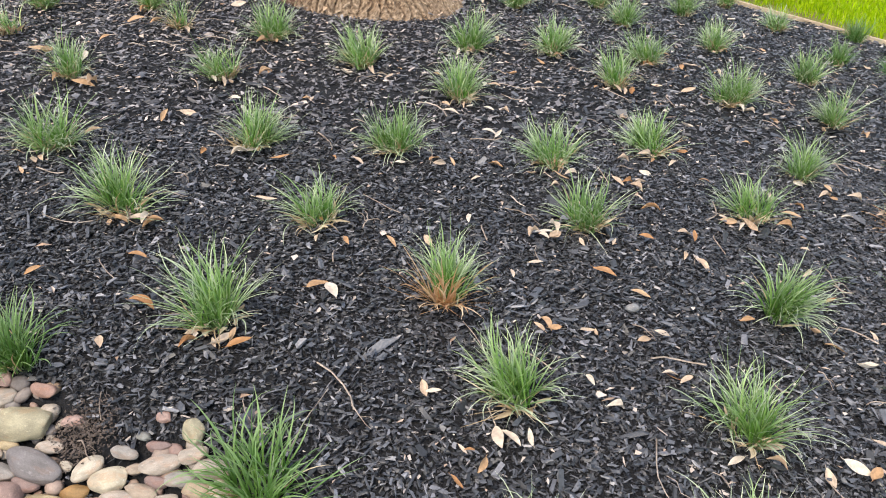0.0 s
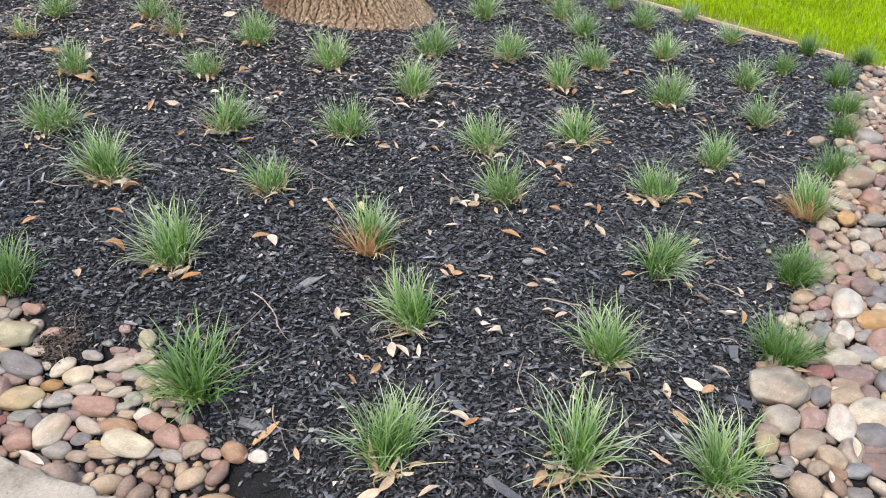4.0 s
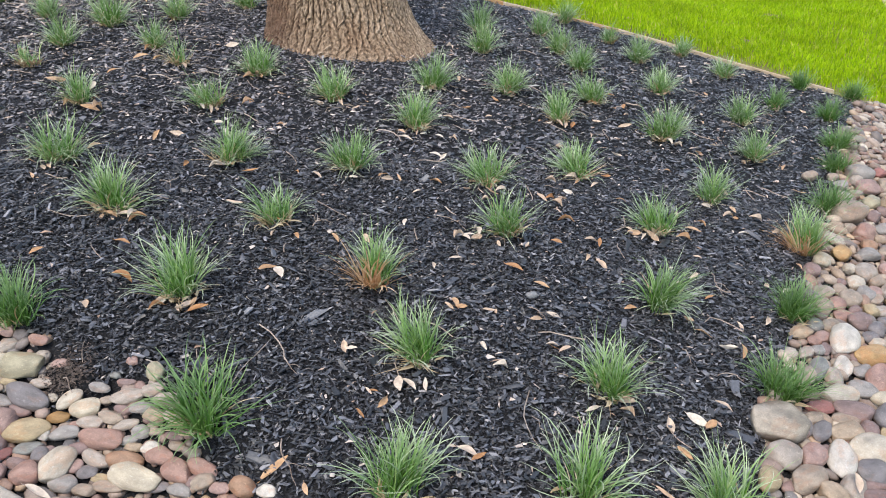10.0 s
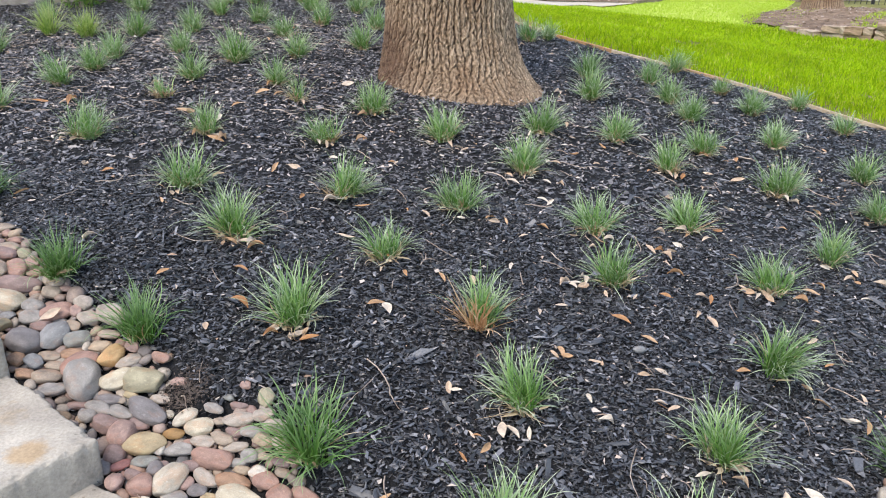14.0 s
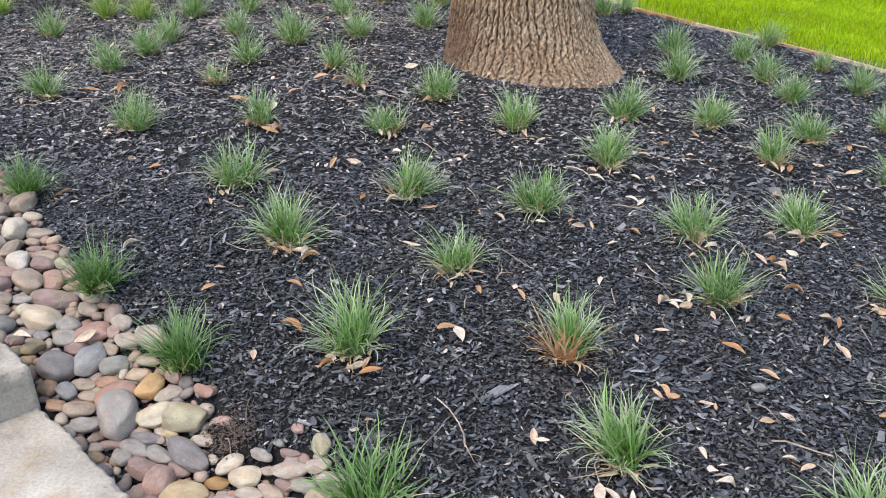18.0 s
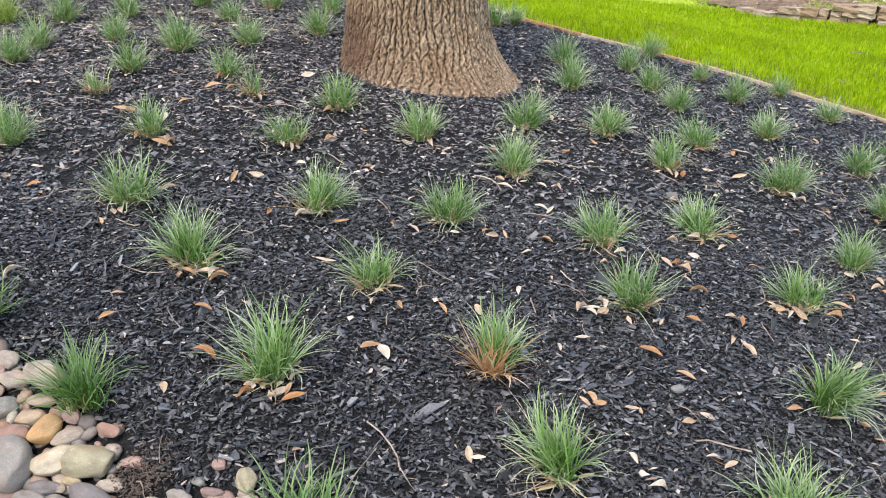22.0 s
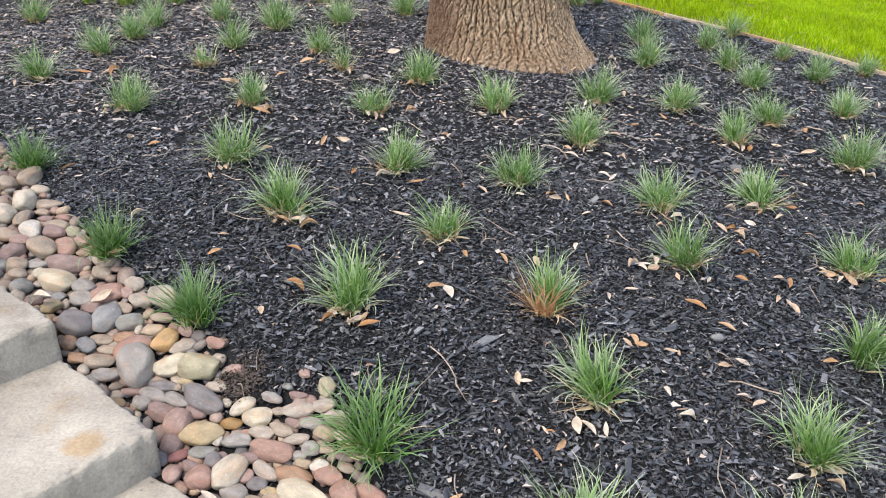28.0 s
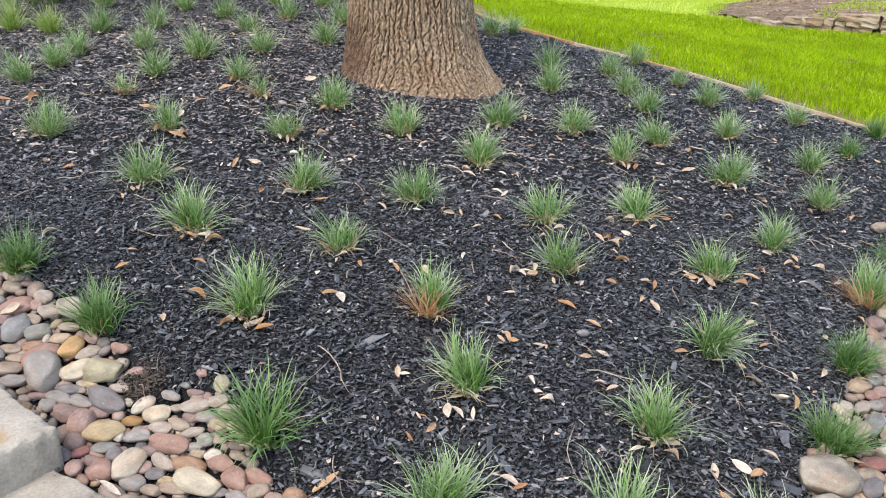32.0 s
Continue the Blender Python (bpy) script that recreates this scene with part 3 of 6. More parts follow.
# ---------------------------------------------------------------- the tree
def oak_trunk(name, cx, cy, r_top, flare, height, nu, nv, seed, mat, rows=None):
    """A stout trunk with a root flare and plated, furrowed bark."""
    verts, faces = [], []
    z_base = float(land(cx, cy)) - 0.25
    ridges = round(math.pi * r_top / 0.048)
    low, high = rows or (0, nv)
    for j in range(low, high + 1):
        h = height * (j / nv) ** 1.5
        for i in range(nu):
            a = 2 * np.pi * i / nu
            e = math.exp(-max(h - 0.10, 0) / 0.24)
            lobe = 0.07 * math.cos(5 * a + seed) + 0.05 * math.cos(3 * a + 2.1 + seed) + 0.40 * math.cos(a + 0.6)
            r = r_top * (1 - 0.035 * h) + flare * e * (1 + 1.3 * lobe)
            wob = 0.010 * noise.noise((math.cos(a) * 1.5, math.sin(a) * 1.5, h * 1.2 + seed))
            # plates longer than wide, split by fissures that wander up the trunk
            x0, y0 = math.cos(a) * r, math.sin(a) * r
            phase = ridges * a + 2.6 * noise.noise((x0 * 3.5, y0 * 3.5, h * 2.2 + seed)) + 1.5 * noise.noise((x0 * 9, y0 * 9, h * 5.5)) + 0.5 * noise.noise((x0 * 30, y0 * 30, h * 22))
            strip = math.floor(phase / math.pi)
            across = abs(math.sin(phase)) ** 0.55
            # each ridge splits into scales of uneven length, some proud of the rest
            crack = min(abs(noise.noise((strip * 7.7, h * 8.5 + 0.25 * math.cos(phase), seed))) * 7.0, 1.0)
            proud = 0.5 + 0.5 * noise.noise((strip * 3.3, h * 5.0, seed + 4))
            crust = noise.fractal((x0 * 60, y0 * 60, h * 24), 0.6, 2.0, 5)
            r += wob + 0.025 * (across * (0.55 + 0.45 * crack) * (0.6 + 0.5 * proud) - 0.5) + 0.0075 * crust
            verts.append((cx + r * math.cos(a), cy + r * math.sin(a), z_base + h))
    for j in range(high - low):
        for i in range(nu):
            k = (i + 1) % nu
            faces.append((j * nu + i, j * nu + k, (j + 1) * nu + k, (j + 1) * nu + i))
    if high == nv:
        faces.append(tuple((nv - low) * nu + i for i in range(nu)))
    return mesh(name, verts, faces, mat)


def bark_material():
    m, n, l, b = material("oak_bark", 0.9, 0.2)
    # pointiness colour: dark fissures of the bark, plus furrow shade painted in
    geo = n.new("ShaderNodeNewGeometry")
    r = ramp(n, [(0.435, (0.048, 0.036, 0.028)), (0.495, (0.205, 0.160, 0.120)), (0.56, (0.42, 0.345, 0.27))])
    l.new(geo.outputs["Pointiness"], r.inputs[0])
    a, c = noise_tex(n, l, 2.2, 4), noise_tex(n, l, 62, 6, (1, 1, 0.3))
    br = ramp(n, [(0.32, (0.80, 0.60, 0.46)), (0.68, (1.22, 1.16, 1.08))])
    l.new(a.outputs[0], br.inputs[0])
    cr = ramp(n, [(0.32, (0.42, 0.40, 0.38)), (0.68, (1.32, 1.30, 1.28))])
    l.new(c.outputs[0], cr.inputs[0])
    col = mix(n, l, "MULTIPLY", 0.8, r.outputs[0], br.outputs[0])
    # a damp, reddish patch at one side of the near oak's foot
    tc, off, far, wob = n.new("ShaderNodeTexCoord"), n.new("ShaderNodeVectorMath"), n.new("ShaderNodeVectorMath"), n.new("ShaderNodeMath")
    off.inputs[1].default_value, off.operation = (-0.62, 5.75, float(land(-0.62, 5.75)) + 0.10), "SUBTRACT"
    far.operation, wob.operation = "LENGTH", "MULTIPLY_ADD"
    l.new(tc.outputs["Object"], off.inputs[0])
    l.new(off.outputs[0], far.inputs[0])
    l.new(noise_tex(n, l, 9, 4).outputs[0], wob.inputs[0])
    wob.inputs[1].default_value = 0.30
    l.new(far.outputs["Value"], wob.inputs[2])
    damp = ramp(n, [(0.43, (0.75, 0.75, 0.75)), (0.64, (0, 0, 0))])
    l.new(wob.outputs[0], damp.inputs[0])
    col = mix(n, l, "MIX", damp.outputs[0], col, (0.095, 0.052, 0.036))
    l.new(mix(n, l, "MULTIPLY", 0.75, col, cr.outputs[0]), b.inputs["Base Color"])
    bump(n, l, b, c.outputs[0], 0.7, 0.012)
    return m


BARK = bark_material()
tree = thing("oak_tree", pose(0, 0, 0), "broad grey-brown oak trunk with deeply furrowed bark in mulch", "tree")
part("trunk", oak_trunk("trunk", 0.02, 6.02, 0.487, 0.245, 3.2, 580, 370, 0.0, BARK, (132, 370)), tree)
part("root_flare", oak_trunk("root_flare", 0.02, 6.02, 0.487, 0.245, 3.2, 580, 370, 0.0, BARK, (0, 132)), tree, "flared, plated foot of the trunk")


# ---------------------------------------------------------------- grass tufts
def strips(rows_of, mat, name, rows=8):
    """Arching tapered blades, one row of numbers each: foot x, foot y, heading, length, lean, bend, width, twist."""
    q = np.array(rows_of, float)
    n = len(q)
    fx, fy, head, length, lean, bend, width, twist = q.T
    p = np.stack([fx, fy, np.zeros(n)], -1)
    angle, turn = lean.copy(), head.copy()
    sway = 0.16 * np.sin(1000 * fx + 700 * head)
    side = np.stack([-np.sin(head + twist), np.cos(head + twist), np.zeros(n)], -1)
    out = []
    for k in range(rows):
        u = k / (rows - 1)
        w = width * (0.75 + 0.25 * min(u / 0.3, 1) if u < 0.5 else (1 - (u - 0.5) / 0.5) ** 0.75 + 0.06)
        out += [p - side * (w / 2)[:, None], p + side * (w / 2)[:, None]]
        step = length / (rows - 1)
        p = p + np.stack([np.cos(turn) * np.sin(angle), np.sin(turn) * np.sin(angle), np.cos(angle)], -1) * step[:, None]
        p[:, 2] = np.maximum(p[:, 2], 0.018)
        angle = angle + bend / (rows - 1) * (0.35 + 1.3 * u)
        turn = turn + 0.09 * twist + sway
    verts = np.stack(out, 1).reshape(-1, 3)
    one = np.array([(2 * k, 2 * k + 1, 2 * k + 3, 2 * k + 2) for k in range(rows - 1)])
    faces = (one[None] + 2 * rows * np.arange(n)[:, None, None]).reshape(-1, 4)
    me = mesh(name, verts, faces, mat, True)
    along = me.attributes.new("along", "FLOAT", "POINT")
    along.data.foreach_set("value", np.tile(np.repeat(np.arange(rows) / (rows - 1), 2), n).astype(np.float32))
    return me


def tuft_meshes(seed, green, dry, reach, foot=0.038, width=0.0046, open_=1.0, lean_to=None, flop=0.0, grey=0.56, dry_mat=STRAW, green_mat=BLADE, fan=None):
    """The meshes of a clump of arching grass: green core, paler outer blades, dry thatch."""
    r = random.Random(seed)
    core, outer, dead = [], [], []
    # the clump is made of a few shoots, so its outline is uneven
    shoots = [(r.uniform(0, 6.28), r.random() ** 0.5 * foot, r.uniform(0.8, 1.12)) for _ in range(9)]
    for i in range(green):
        a, q, tall = shoots[i % 9]
        fx, fy = q * math.cos(a) + r.gauss(0, 0.010), q * math.sin(a) + r.gauss(0, 0.010)
        away = math.atan2(fy, fx)
        head = away + r.gauss(0, 1.0) if r.random() < 0.5 else r.uniform(0, 6.28)
        if lean_to is not None and r.random() < 0.35 + flop:
            head = lean_to + r.gauss(0, 0.55)
        if fan is not None and math.cos(head - fan) > 0.25 and r.random() < 0.88:
            head += math.pi
        u = r.random()
        lean = 0.03 + 0.76 * u * open_
        bend = r.uniform(0.3, 1.9) * (0.6 + 0.5 * u) + 0.8 * flop
        length = reach * tall * r.uniform(0.62, 1.12)
        row = (fx, fy, head, length, lean, bend, width * r.uniform(0.75, 1.2), r.gauss(0, 0.7))
        (outer if u > grey or r.random() < 0.12 else core).append(row)
    for i in range(dry):
        # most of the straw slumps downhill
        a = r.uniform(0, 6.28) if r.random() < 0.35 else 4.6 + r.gauss(0, 0.75)
        head = a + r.gauss(0, 0.4)
        if fan is not None:
            # a low fan of long dead blades to one side
            head = fan + r.gauss(0, 0.62)
            dead.append((0.045 * math.cos(head), 0.045 * math.sin(head), head + r.gauss(0, 0.12), r.uniform(0.13, 0.25), r.uniform(0.25, 1.1), r.uniform(0.3, 1.0), r.uniform(0.0046, 0.0066), r.gauss(0, 0.4)))
        elif i % 3 == 0:
            # short curled scraps caught at the foot
            dead.append((0.05 * math.cos(a), 0.05 * math.sin(a), head + r.gauss(0, 1.0), r.uniform(0.04, 0.085), r.uniform(0.8, 1.5), r.uniform(-0.5, 0.9), r.uniform(0.010, 0.019), r.gauss(0, 0.7)))
        else:
            dead.append((0.03 * math.cos(a), 0.03 * math.sin(a), head, reach * r.uniform(0.30, 0.80), r.uniform(0.5, 1.4), r.uniform(0.1, 0.9), r.uniform(0.003, 0.005), r.gauss(0, 0.7)))
    outer_mat = OUTER_BLADE if green_mat is BLADE else green_mat
    return strips(core, green_mat, "foliage"), strips(outer, outer_mat, "outer_foliage"), strips(dead, dry_mat, "thatch")


KINDS = {
    "full": (dict(green=215, dry=24, reach=0.245, foot=0.042, open_=1.12), "full green tuft of arching ornamental grass in black mulch"),
    "open": (dict(green=170, dry=46, reach=0.235, foot=0.046, open_=1.3, grey=0.45), "loose green grass tuft with straw at its foot"),
    "short": (dict(green=235, dry=46, reach=0.222, foot=0.056, open_=1.4, grey=0.40), "short dense grass tuft ringed with dry blades"),
    "spiky": (dict(green=205, dry=16, reach=0.222, foot=0.066, width=0.0056, open_=1.45, green_mat=DEEP_BLADE), "sprawling open green grass tuft beside the river stones"),
    "dark": (dict(green=270, dry=9, reach=0.23, foot=0.042, width=0.0040, green_mat=DEEP_BLADE), "deep green dense grass tuft beside the river stones"),
    "rusty": (dict(green=180, dry=84, reach=0.255, dry_mat=RUST, fan=4.05), "grass tuft with a fan of rust-brown dead blades"),
    "flopped": (dict(green=210, dry=6, reach=0.28, lean_to=5.0, flop=0.3), "long grey-green grass tuft flopped over downhill"),
    "dried": (dict(green=60, dry=70, reach=0.20, open_=1.15), "small half-dried yellowing grass tuft"),
    "lime": (dict(green=230, dry=8, reach=0.27, green_mat=LIME), "bright lime-green grass tuft near the house wall"),
}


def plant(kind, x, y, size=1.0, turn=None):
    """One clump, grown from its own seed so that no two are alike."""
    spec, label = KINDS[kind]
    spec = dict(spec)
    seed = int(abs(x * 977 + y * 613) * 10)
    r = random.Random(seed)
    spec["reach"] *= size
    spec["foot"] = spec.get("foot", 0.038) * size * r.uniform(0.85, 1.15)
    spec["green"] = int(spec["green"] * r.uniform(0.8, 1.15))
    if y > 3.3:
        spec["grey"] = 0.40
        spec["open_"] = max(spec.get("open_", 1.0), 1.3)
    if y > 4.4:
        spec["width"] = spec.get("width", 0.0046) * 1.2
    if "lean_to" not in spec and r.random() < 0.5:
        spec["lean_to"] = r.uniform(0, 6.28)
    turn = r.uniform(-25, 25) if turn is None else turn
    m = Matrix.Translation((x, y, float(land(x, y)) + 0.004)) @ pose(0, 0, 0, 4 * math.sin(x * 40), 4 * math.cos(y * 37), turn)
    green, outer, dry = tuft_meshes(seed, **spec)
    t = thing("grass_tuft", m, label, "grass tuft", "grass tufts in the bed")
    part("foliage", green, t, kind="stuff")
    part("outer_foliage", outer, t, "thin paler arching blades", kind="stuff")
    part("thatch", dry, t, "dry straw-coloured blades" if kind != "rusty" else "rust-brown dead blades", kind="stuff")


TUFTS_NEAR = [
    ("full", -0.55, 2.44, 1.08), ("open", -0.25, 2.96, 0.92), ("short", -0.93, 3.04, 1.1), ("short", -0.52, 3.53, 1.05), ("short", 0.07, 3.52, 1.05),
    ("short", 0.76, 3.47, 1.05), ("open", 0.76, 2.99, 1.12), ("short", 1.30, 3.66, 1.12), ("open", 1.53, 3.13, 1.0), ("full", 0.27, 2.11, 1.0),
    ("spiky", -0.41, 1.90, 1.05), ("full", 0.91, 1.99, 0.95), ("full", 0.16, 1.56, 1.0), ("open", 0.67, 1.55, 1.08), ("full", 1.11, 1.50, 1.0),
    ("dark", -1.08, 2.35, 0.95), ("dark", -1.52, 2.69, 1.0), ("dark", -2.20, 3.38, 0.95), ("dark", 1.58, 2.04, 0.95), ("dark", 1.92, 2.54, 0.95),
]
TUFTS_MIDDLE = [
    ("short", -1.29, 3.54, 0.95), ("short", -2.07, 4.20, 0.95), ("open", -1.41, 4.32, 0.85), ("open", -0.70, 4.28, 0.85), ("short", -0.01, 4.48, 0.95),
    ("short", 0.46, 4.09, 0.98), ("full", 0.64, 4.83, 0.9), ("short", 1.16, 4.89, 0.9), ("open", 1.38, 4.43, 0.9), ("short", 1.75, 4.88, 0.92),
    ("short", 2.04, 4.35, 0.98), ("short", 2.41, 5.31, 0.9), ("full", 1.99, 3.53, 0.85), ("short", -0.48, 4.88, 0.9), ("dried", -1.0, 5.05, 1.05),
    ("open", -1.23, 5.43, 0.85), ("dried", -1.92, 5.03, 0.9), ("full", -2.91, 4.82, 0.95), ("full", 2.64, 4.23, 0.85), ("dark", 2.79, 3.64, 0.9),
]
TUFTS_BACK = [
    ("full", -2.77, 5.37, 0.85), ("full", -2.72, 5.80, 0.8), ("full", -2.72, 6.19, 0.9), ("full", -1.86, 5.52, 0.8), ("short", -1.69, 6.09, 1.1),
    ("full", -1.24, 6.32, 0.8), ("full", -2.24, 6.37, 0.85), ("full", -2.90, 7.15, 0.95), ("full", -2.41, 7.31, 0.95), ("full", -1.91, 7.87, 0.9),
    ("open", -1.27, 7.90, 0.9), ("full", -0.74, 6.76, 0.9), ("open", -1.51, 7.17, 0.85), ("open", -4.0, 6.72, 1.1), ("lime", -3.85, 7.43, 1.0),
    ("lime", -3.38, 7.20, 0.9), ("full", -1.53, 8.82, 0.9), ("full", -1.02, 8.85, 1.0), ("full", -2.44, 8.33, 0.95), ("full", -0.70, 7.80, 0.9),
]
TUFTS_RIGHT = [
    ("dark", 3.25, 4.27, 0.85), ("dark", 3.54, 4.71, 0.85), ("full", 2.88, 4.90, 0.8), ("dark", 3.43, 5.38, 0.9), ("dark", 3.87, 5.33, 0.95),
    ("dark", 4.09, 6.12, 0.9), ("dark", 4.60, 6.10, 0.9), ("open", 3.31, 6.05, 0.75), ("full", 1.14, 5.82, 0.85), ("full", 1.24, 6.50, 0.95),
    ("full", 1.81, 6.61, 0.85), ("full", 1.83, 6.04, 0.85), ("full", 1.88, 5.61, 0.8), ("open", 2.46, 6.65, 0.7), ("full", 2.21, 7.30, 0.85),
    ("full", 2.56, 6.12, 0.85), ("open", 3.15, 6.58, 0.7), ("full", 0.88, 7.94, 1.0),
]
for kind, x, y, size in TUFTS_NEAR:
    plant(kind, x, y, size)
for kind, x, y, size in TUFTS_MIDDLE:
    plant(kind, x, y, size * 1.2)
for kind, x, y, size in TUFTS_BACK + TUFTS_RIGHT:
    plant(kind, x, y, size * (1.05 if kind == "dark" else 1.32))
plant("rusty", 0.14, 2.54, 1.05, 10)
plant("rusty", 2.33, 3.13, 1.1, -28)
plant("flopped", 1.29, 2.50, 0.95, 0)


# ---------------------------------------------------------------- river stones
def stone_mesh(seed, mat, detail=3, square=2.3):
    """A water-worn pebble: a smooth flattened ellipsoid with soft dents and one or two worn faces."""
    bm = bmesh.new()
    bmesh.ops.create_icosphere(bm, subdivisions=detail, radius=1)
    off = Vector((seed * 3.7, seed * 1.3, seed * 5.1))
    r = random.Random(seed * 11 + 5)
    cuts = [(Vector((r.gauss(0, 1), r.gauss(0, 1), r.gauss(0, 0.6))).normalized(), r.uniform(0.70, 0.95)) for _ in range(6)]
    for v in bm.verts:
        c = v.co.normalized()
        k = (abs(c.x) ** square + abs(c.y) ** square + abs(c.z) ** square) ** (-1 / square)
        v.co = c * k * (1 + 0.20 * noise.noise(c * 0.9 + off) + 0.06 * noise.noise(c * 2.2 + off))
        for axis, d in cuts:
            over = v.co.dot(axis) - d
            if over > 0:
                v.co -= axis * over * 0.7
    return from_bmesh("river_stone", bm, mat, True)


STONE_GROUP = "river stones along the bed"


def set_stone(data, x, y, z, a, b, c, turn, tilt=0.0, roll=0.0, label="smooth water-worn river stone in the border"):
    m = Matrix.Translation((x, y, z)) @ slope(x, y) @ pose(0, 0, 0, tilt, roll, turn) @ Matrix.Diagonal((a, b, c, 1))
    ob = new("river_stone", data)
    ob.matrix_basis = m
    return tagged(ob, label, "river stone", STONE_GROUP)


def packed(poly, count, x0, x1, y0, y1, r0, r1, placed, seed, squeeze=0.80):
    """Dart throwing: stones of mixed size that nearly touch, large ones first."""
    r = np.random.default_rng(seed)
    xs, ys = r.uniform(x0, x1, 40000), r.uniform(y0, y1, 40000)
    ok = inside(poly, xs, ys) & ~inside(CROOK, xs, ys)
    xs, ys = xs[ok], ys[ok]
    have = np.array(placed) if placed else np.zeros((0, 3))
    fresh = []
    for i in range(len(xs)):
        rad = r0 + (r1 - r0) * (1 - min(i / (0.35 * len(xs)), 1)) * r.random() ** 0.7
        if len(have) and (((xs[i] - have[:, 0]) ** 2 + (ys[i] - have[:, 1]) ** 2) < (squeeze * (rad + have[:, 2])) ** 2).any():
            continue
        have = np.vstack([have, (xs[i], ys[i], rad)])
        fresh.append((xs[i], ys[i], rad))
        if len(fresh) >= count:
            break
    return fresh


HUES = {
    "green": (0.43, 0.385, 0.265), "tan": (0.42, 0.335, 0.262), "grey": (0.365, 0.335, 0.31), "slate": (0.245, 0.222, 0.222), "pink": (0.43, 0.265, 0.215),
    "orange": (0.58, 0.365, 0.175), "mauve": (0.31, 0.215, 0.197), "cream": (0.60, 0.525, 0.425), "pale": (0.47, 0.40, 0.34), "yellow": (0.51, 0.40, 0.245),
    "amber": (0.36, 0.21, 0.085), "boulder": (0.40, 0.345, 0.28), "white": (0.68, 0.62, 0.545), "speckled": (0.60, 0.52, 0.395), "sand": (0.50, 0.38, 0.27), "rose": (0.44, 0.295, 0.255),
    "blue": (0.315, 0.312, 0.315), "teal": (0.28, 0.278, 0.257), "red": (0.41, 0.18, 0.155), "rust": (0.42, 0.255, 0.165),
}
HUED = {k: one_stone(k + "_stone", c, 1.55 if k == "boulder" else 1.3, 0.55 if k == "boulder" else 0.68) for k, c in HUES.items()}
WORDS = {"green": "angular olive-tan stone", "tan": "tan rounded stone", "grey": "smooth grey oval stone", "slate": "dark slate-grey river stone", "pink": "salmon-pink river stone",
         "orange": "orange-veined river stone", "mauve": "mauve sandstone pebble", "cream": "cream oval river stone", "pale": "pale speckled river stone", "yellow": "ochre and cream river stone",
         "amber": "small amber-brown pebble", "boulder": "large grey boulder with pale lichen patches", "white": "chalky white knobbly stone", "speckled": "cream stone with rough speckled skin",
         "sand": "sandy angular stone", "rose": "rose-tinted smooth pebble",
         "blue": "blue-grey smooth pebble", "teal": "dull teal-grey pebble", "red": "brick-red pebble", "rust": "rust-brown blocky stone"}
STONES_AT_FOOT_A = [
    ("tan", -1.22, 2.38, 0.041, 0.018, -14, 0.011), ("sand", -1.24, 2.34, 0.039, 0.023, -6, 0.013), ("orange", -1.18, 2.29, 0.044, 0.034, 38, 0.022), ("rose", -1.11, 2.32, 0.031, 0.018, -29, 0.011),
    ("pale", -1.11, 2.27, 0.045, 0.021, 6, 0.012), ("speckled", -1.13, 2.21, 0.063, 0.037, 11, 0.021), ("green", -1.03, 2.19, 0.070, 0.040, -10, 0.023), ("pink", -0.99, 2.26, 0.034, 0.018, -28, 0.011),
    ("rose", -0.90, 2.17, 0.031, 0.013, -3, 0.009), ("slate", -1.14, 2.15, 0.042, 0.017, -7, 0.010), ("grey", -1.16, 2.12, 0.047, 0.022, -13, 0.013), ("tan", -1.11, 2.15, 0.028, 0.013, -17, 0.008),
    ("grey", -1.08, 2.10, 0.047, 0.020, -24, 0.013), ("yellow", -1.07, 2.16, 0.026, 0.011, -20, 0.007),
]
STONES_AT_FOOT_B = [
    ("slate", -0.99, 2.09, 0.073, 0.032, -32, 0.020), ("pale", -0.96, 2.13, 0.033, 0.015, -19, 0.008), ("cream", -0.91, 2.08, 0.018, 0.011, -20, 0.006), ("cream", -0.85, 2.06, 0.041, 0.023, 20, 0.013),
    ("grey", -0.76, 2.07, 0.034, 0.015, -24, 0.009), ("mauve", -0.67, 2.06, 0.029, 0.014, -11, 0.008), ("rose", -0.66, 2.12, 0.019, 0.014, -24, 0.008), ("teal", -0.71, 2.09, 0.017, 0.011, -25, 0.007),
    ("green", -0.58, 2.07, 0.030, 0.024, -86, 0.014), ("pale", -0.58, 2.02, 0.038, 0.019, 2, 0.010), ("pale", -0.53, 1.98, 0.047, 0.022, -21, 0.013), ("pale", -0.67, 2.02, 0.049, 0.022, -4, 0.012),
    ("tan", -0.73, 2.03, 0.023, 0.012, -4, 0.007), ("speckled", -0.79, 2.02, 0.049, 0.027, -1, 0.015),
]
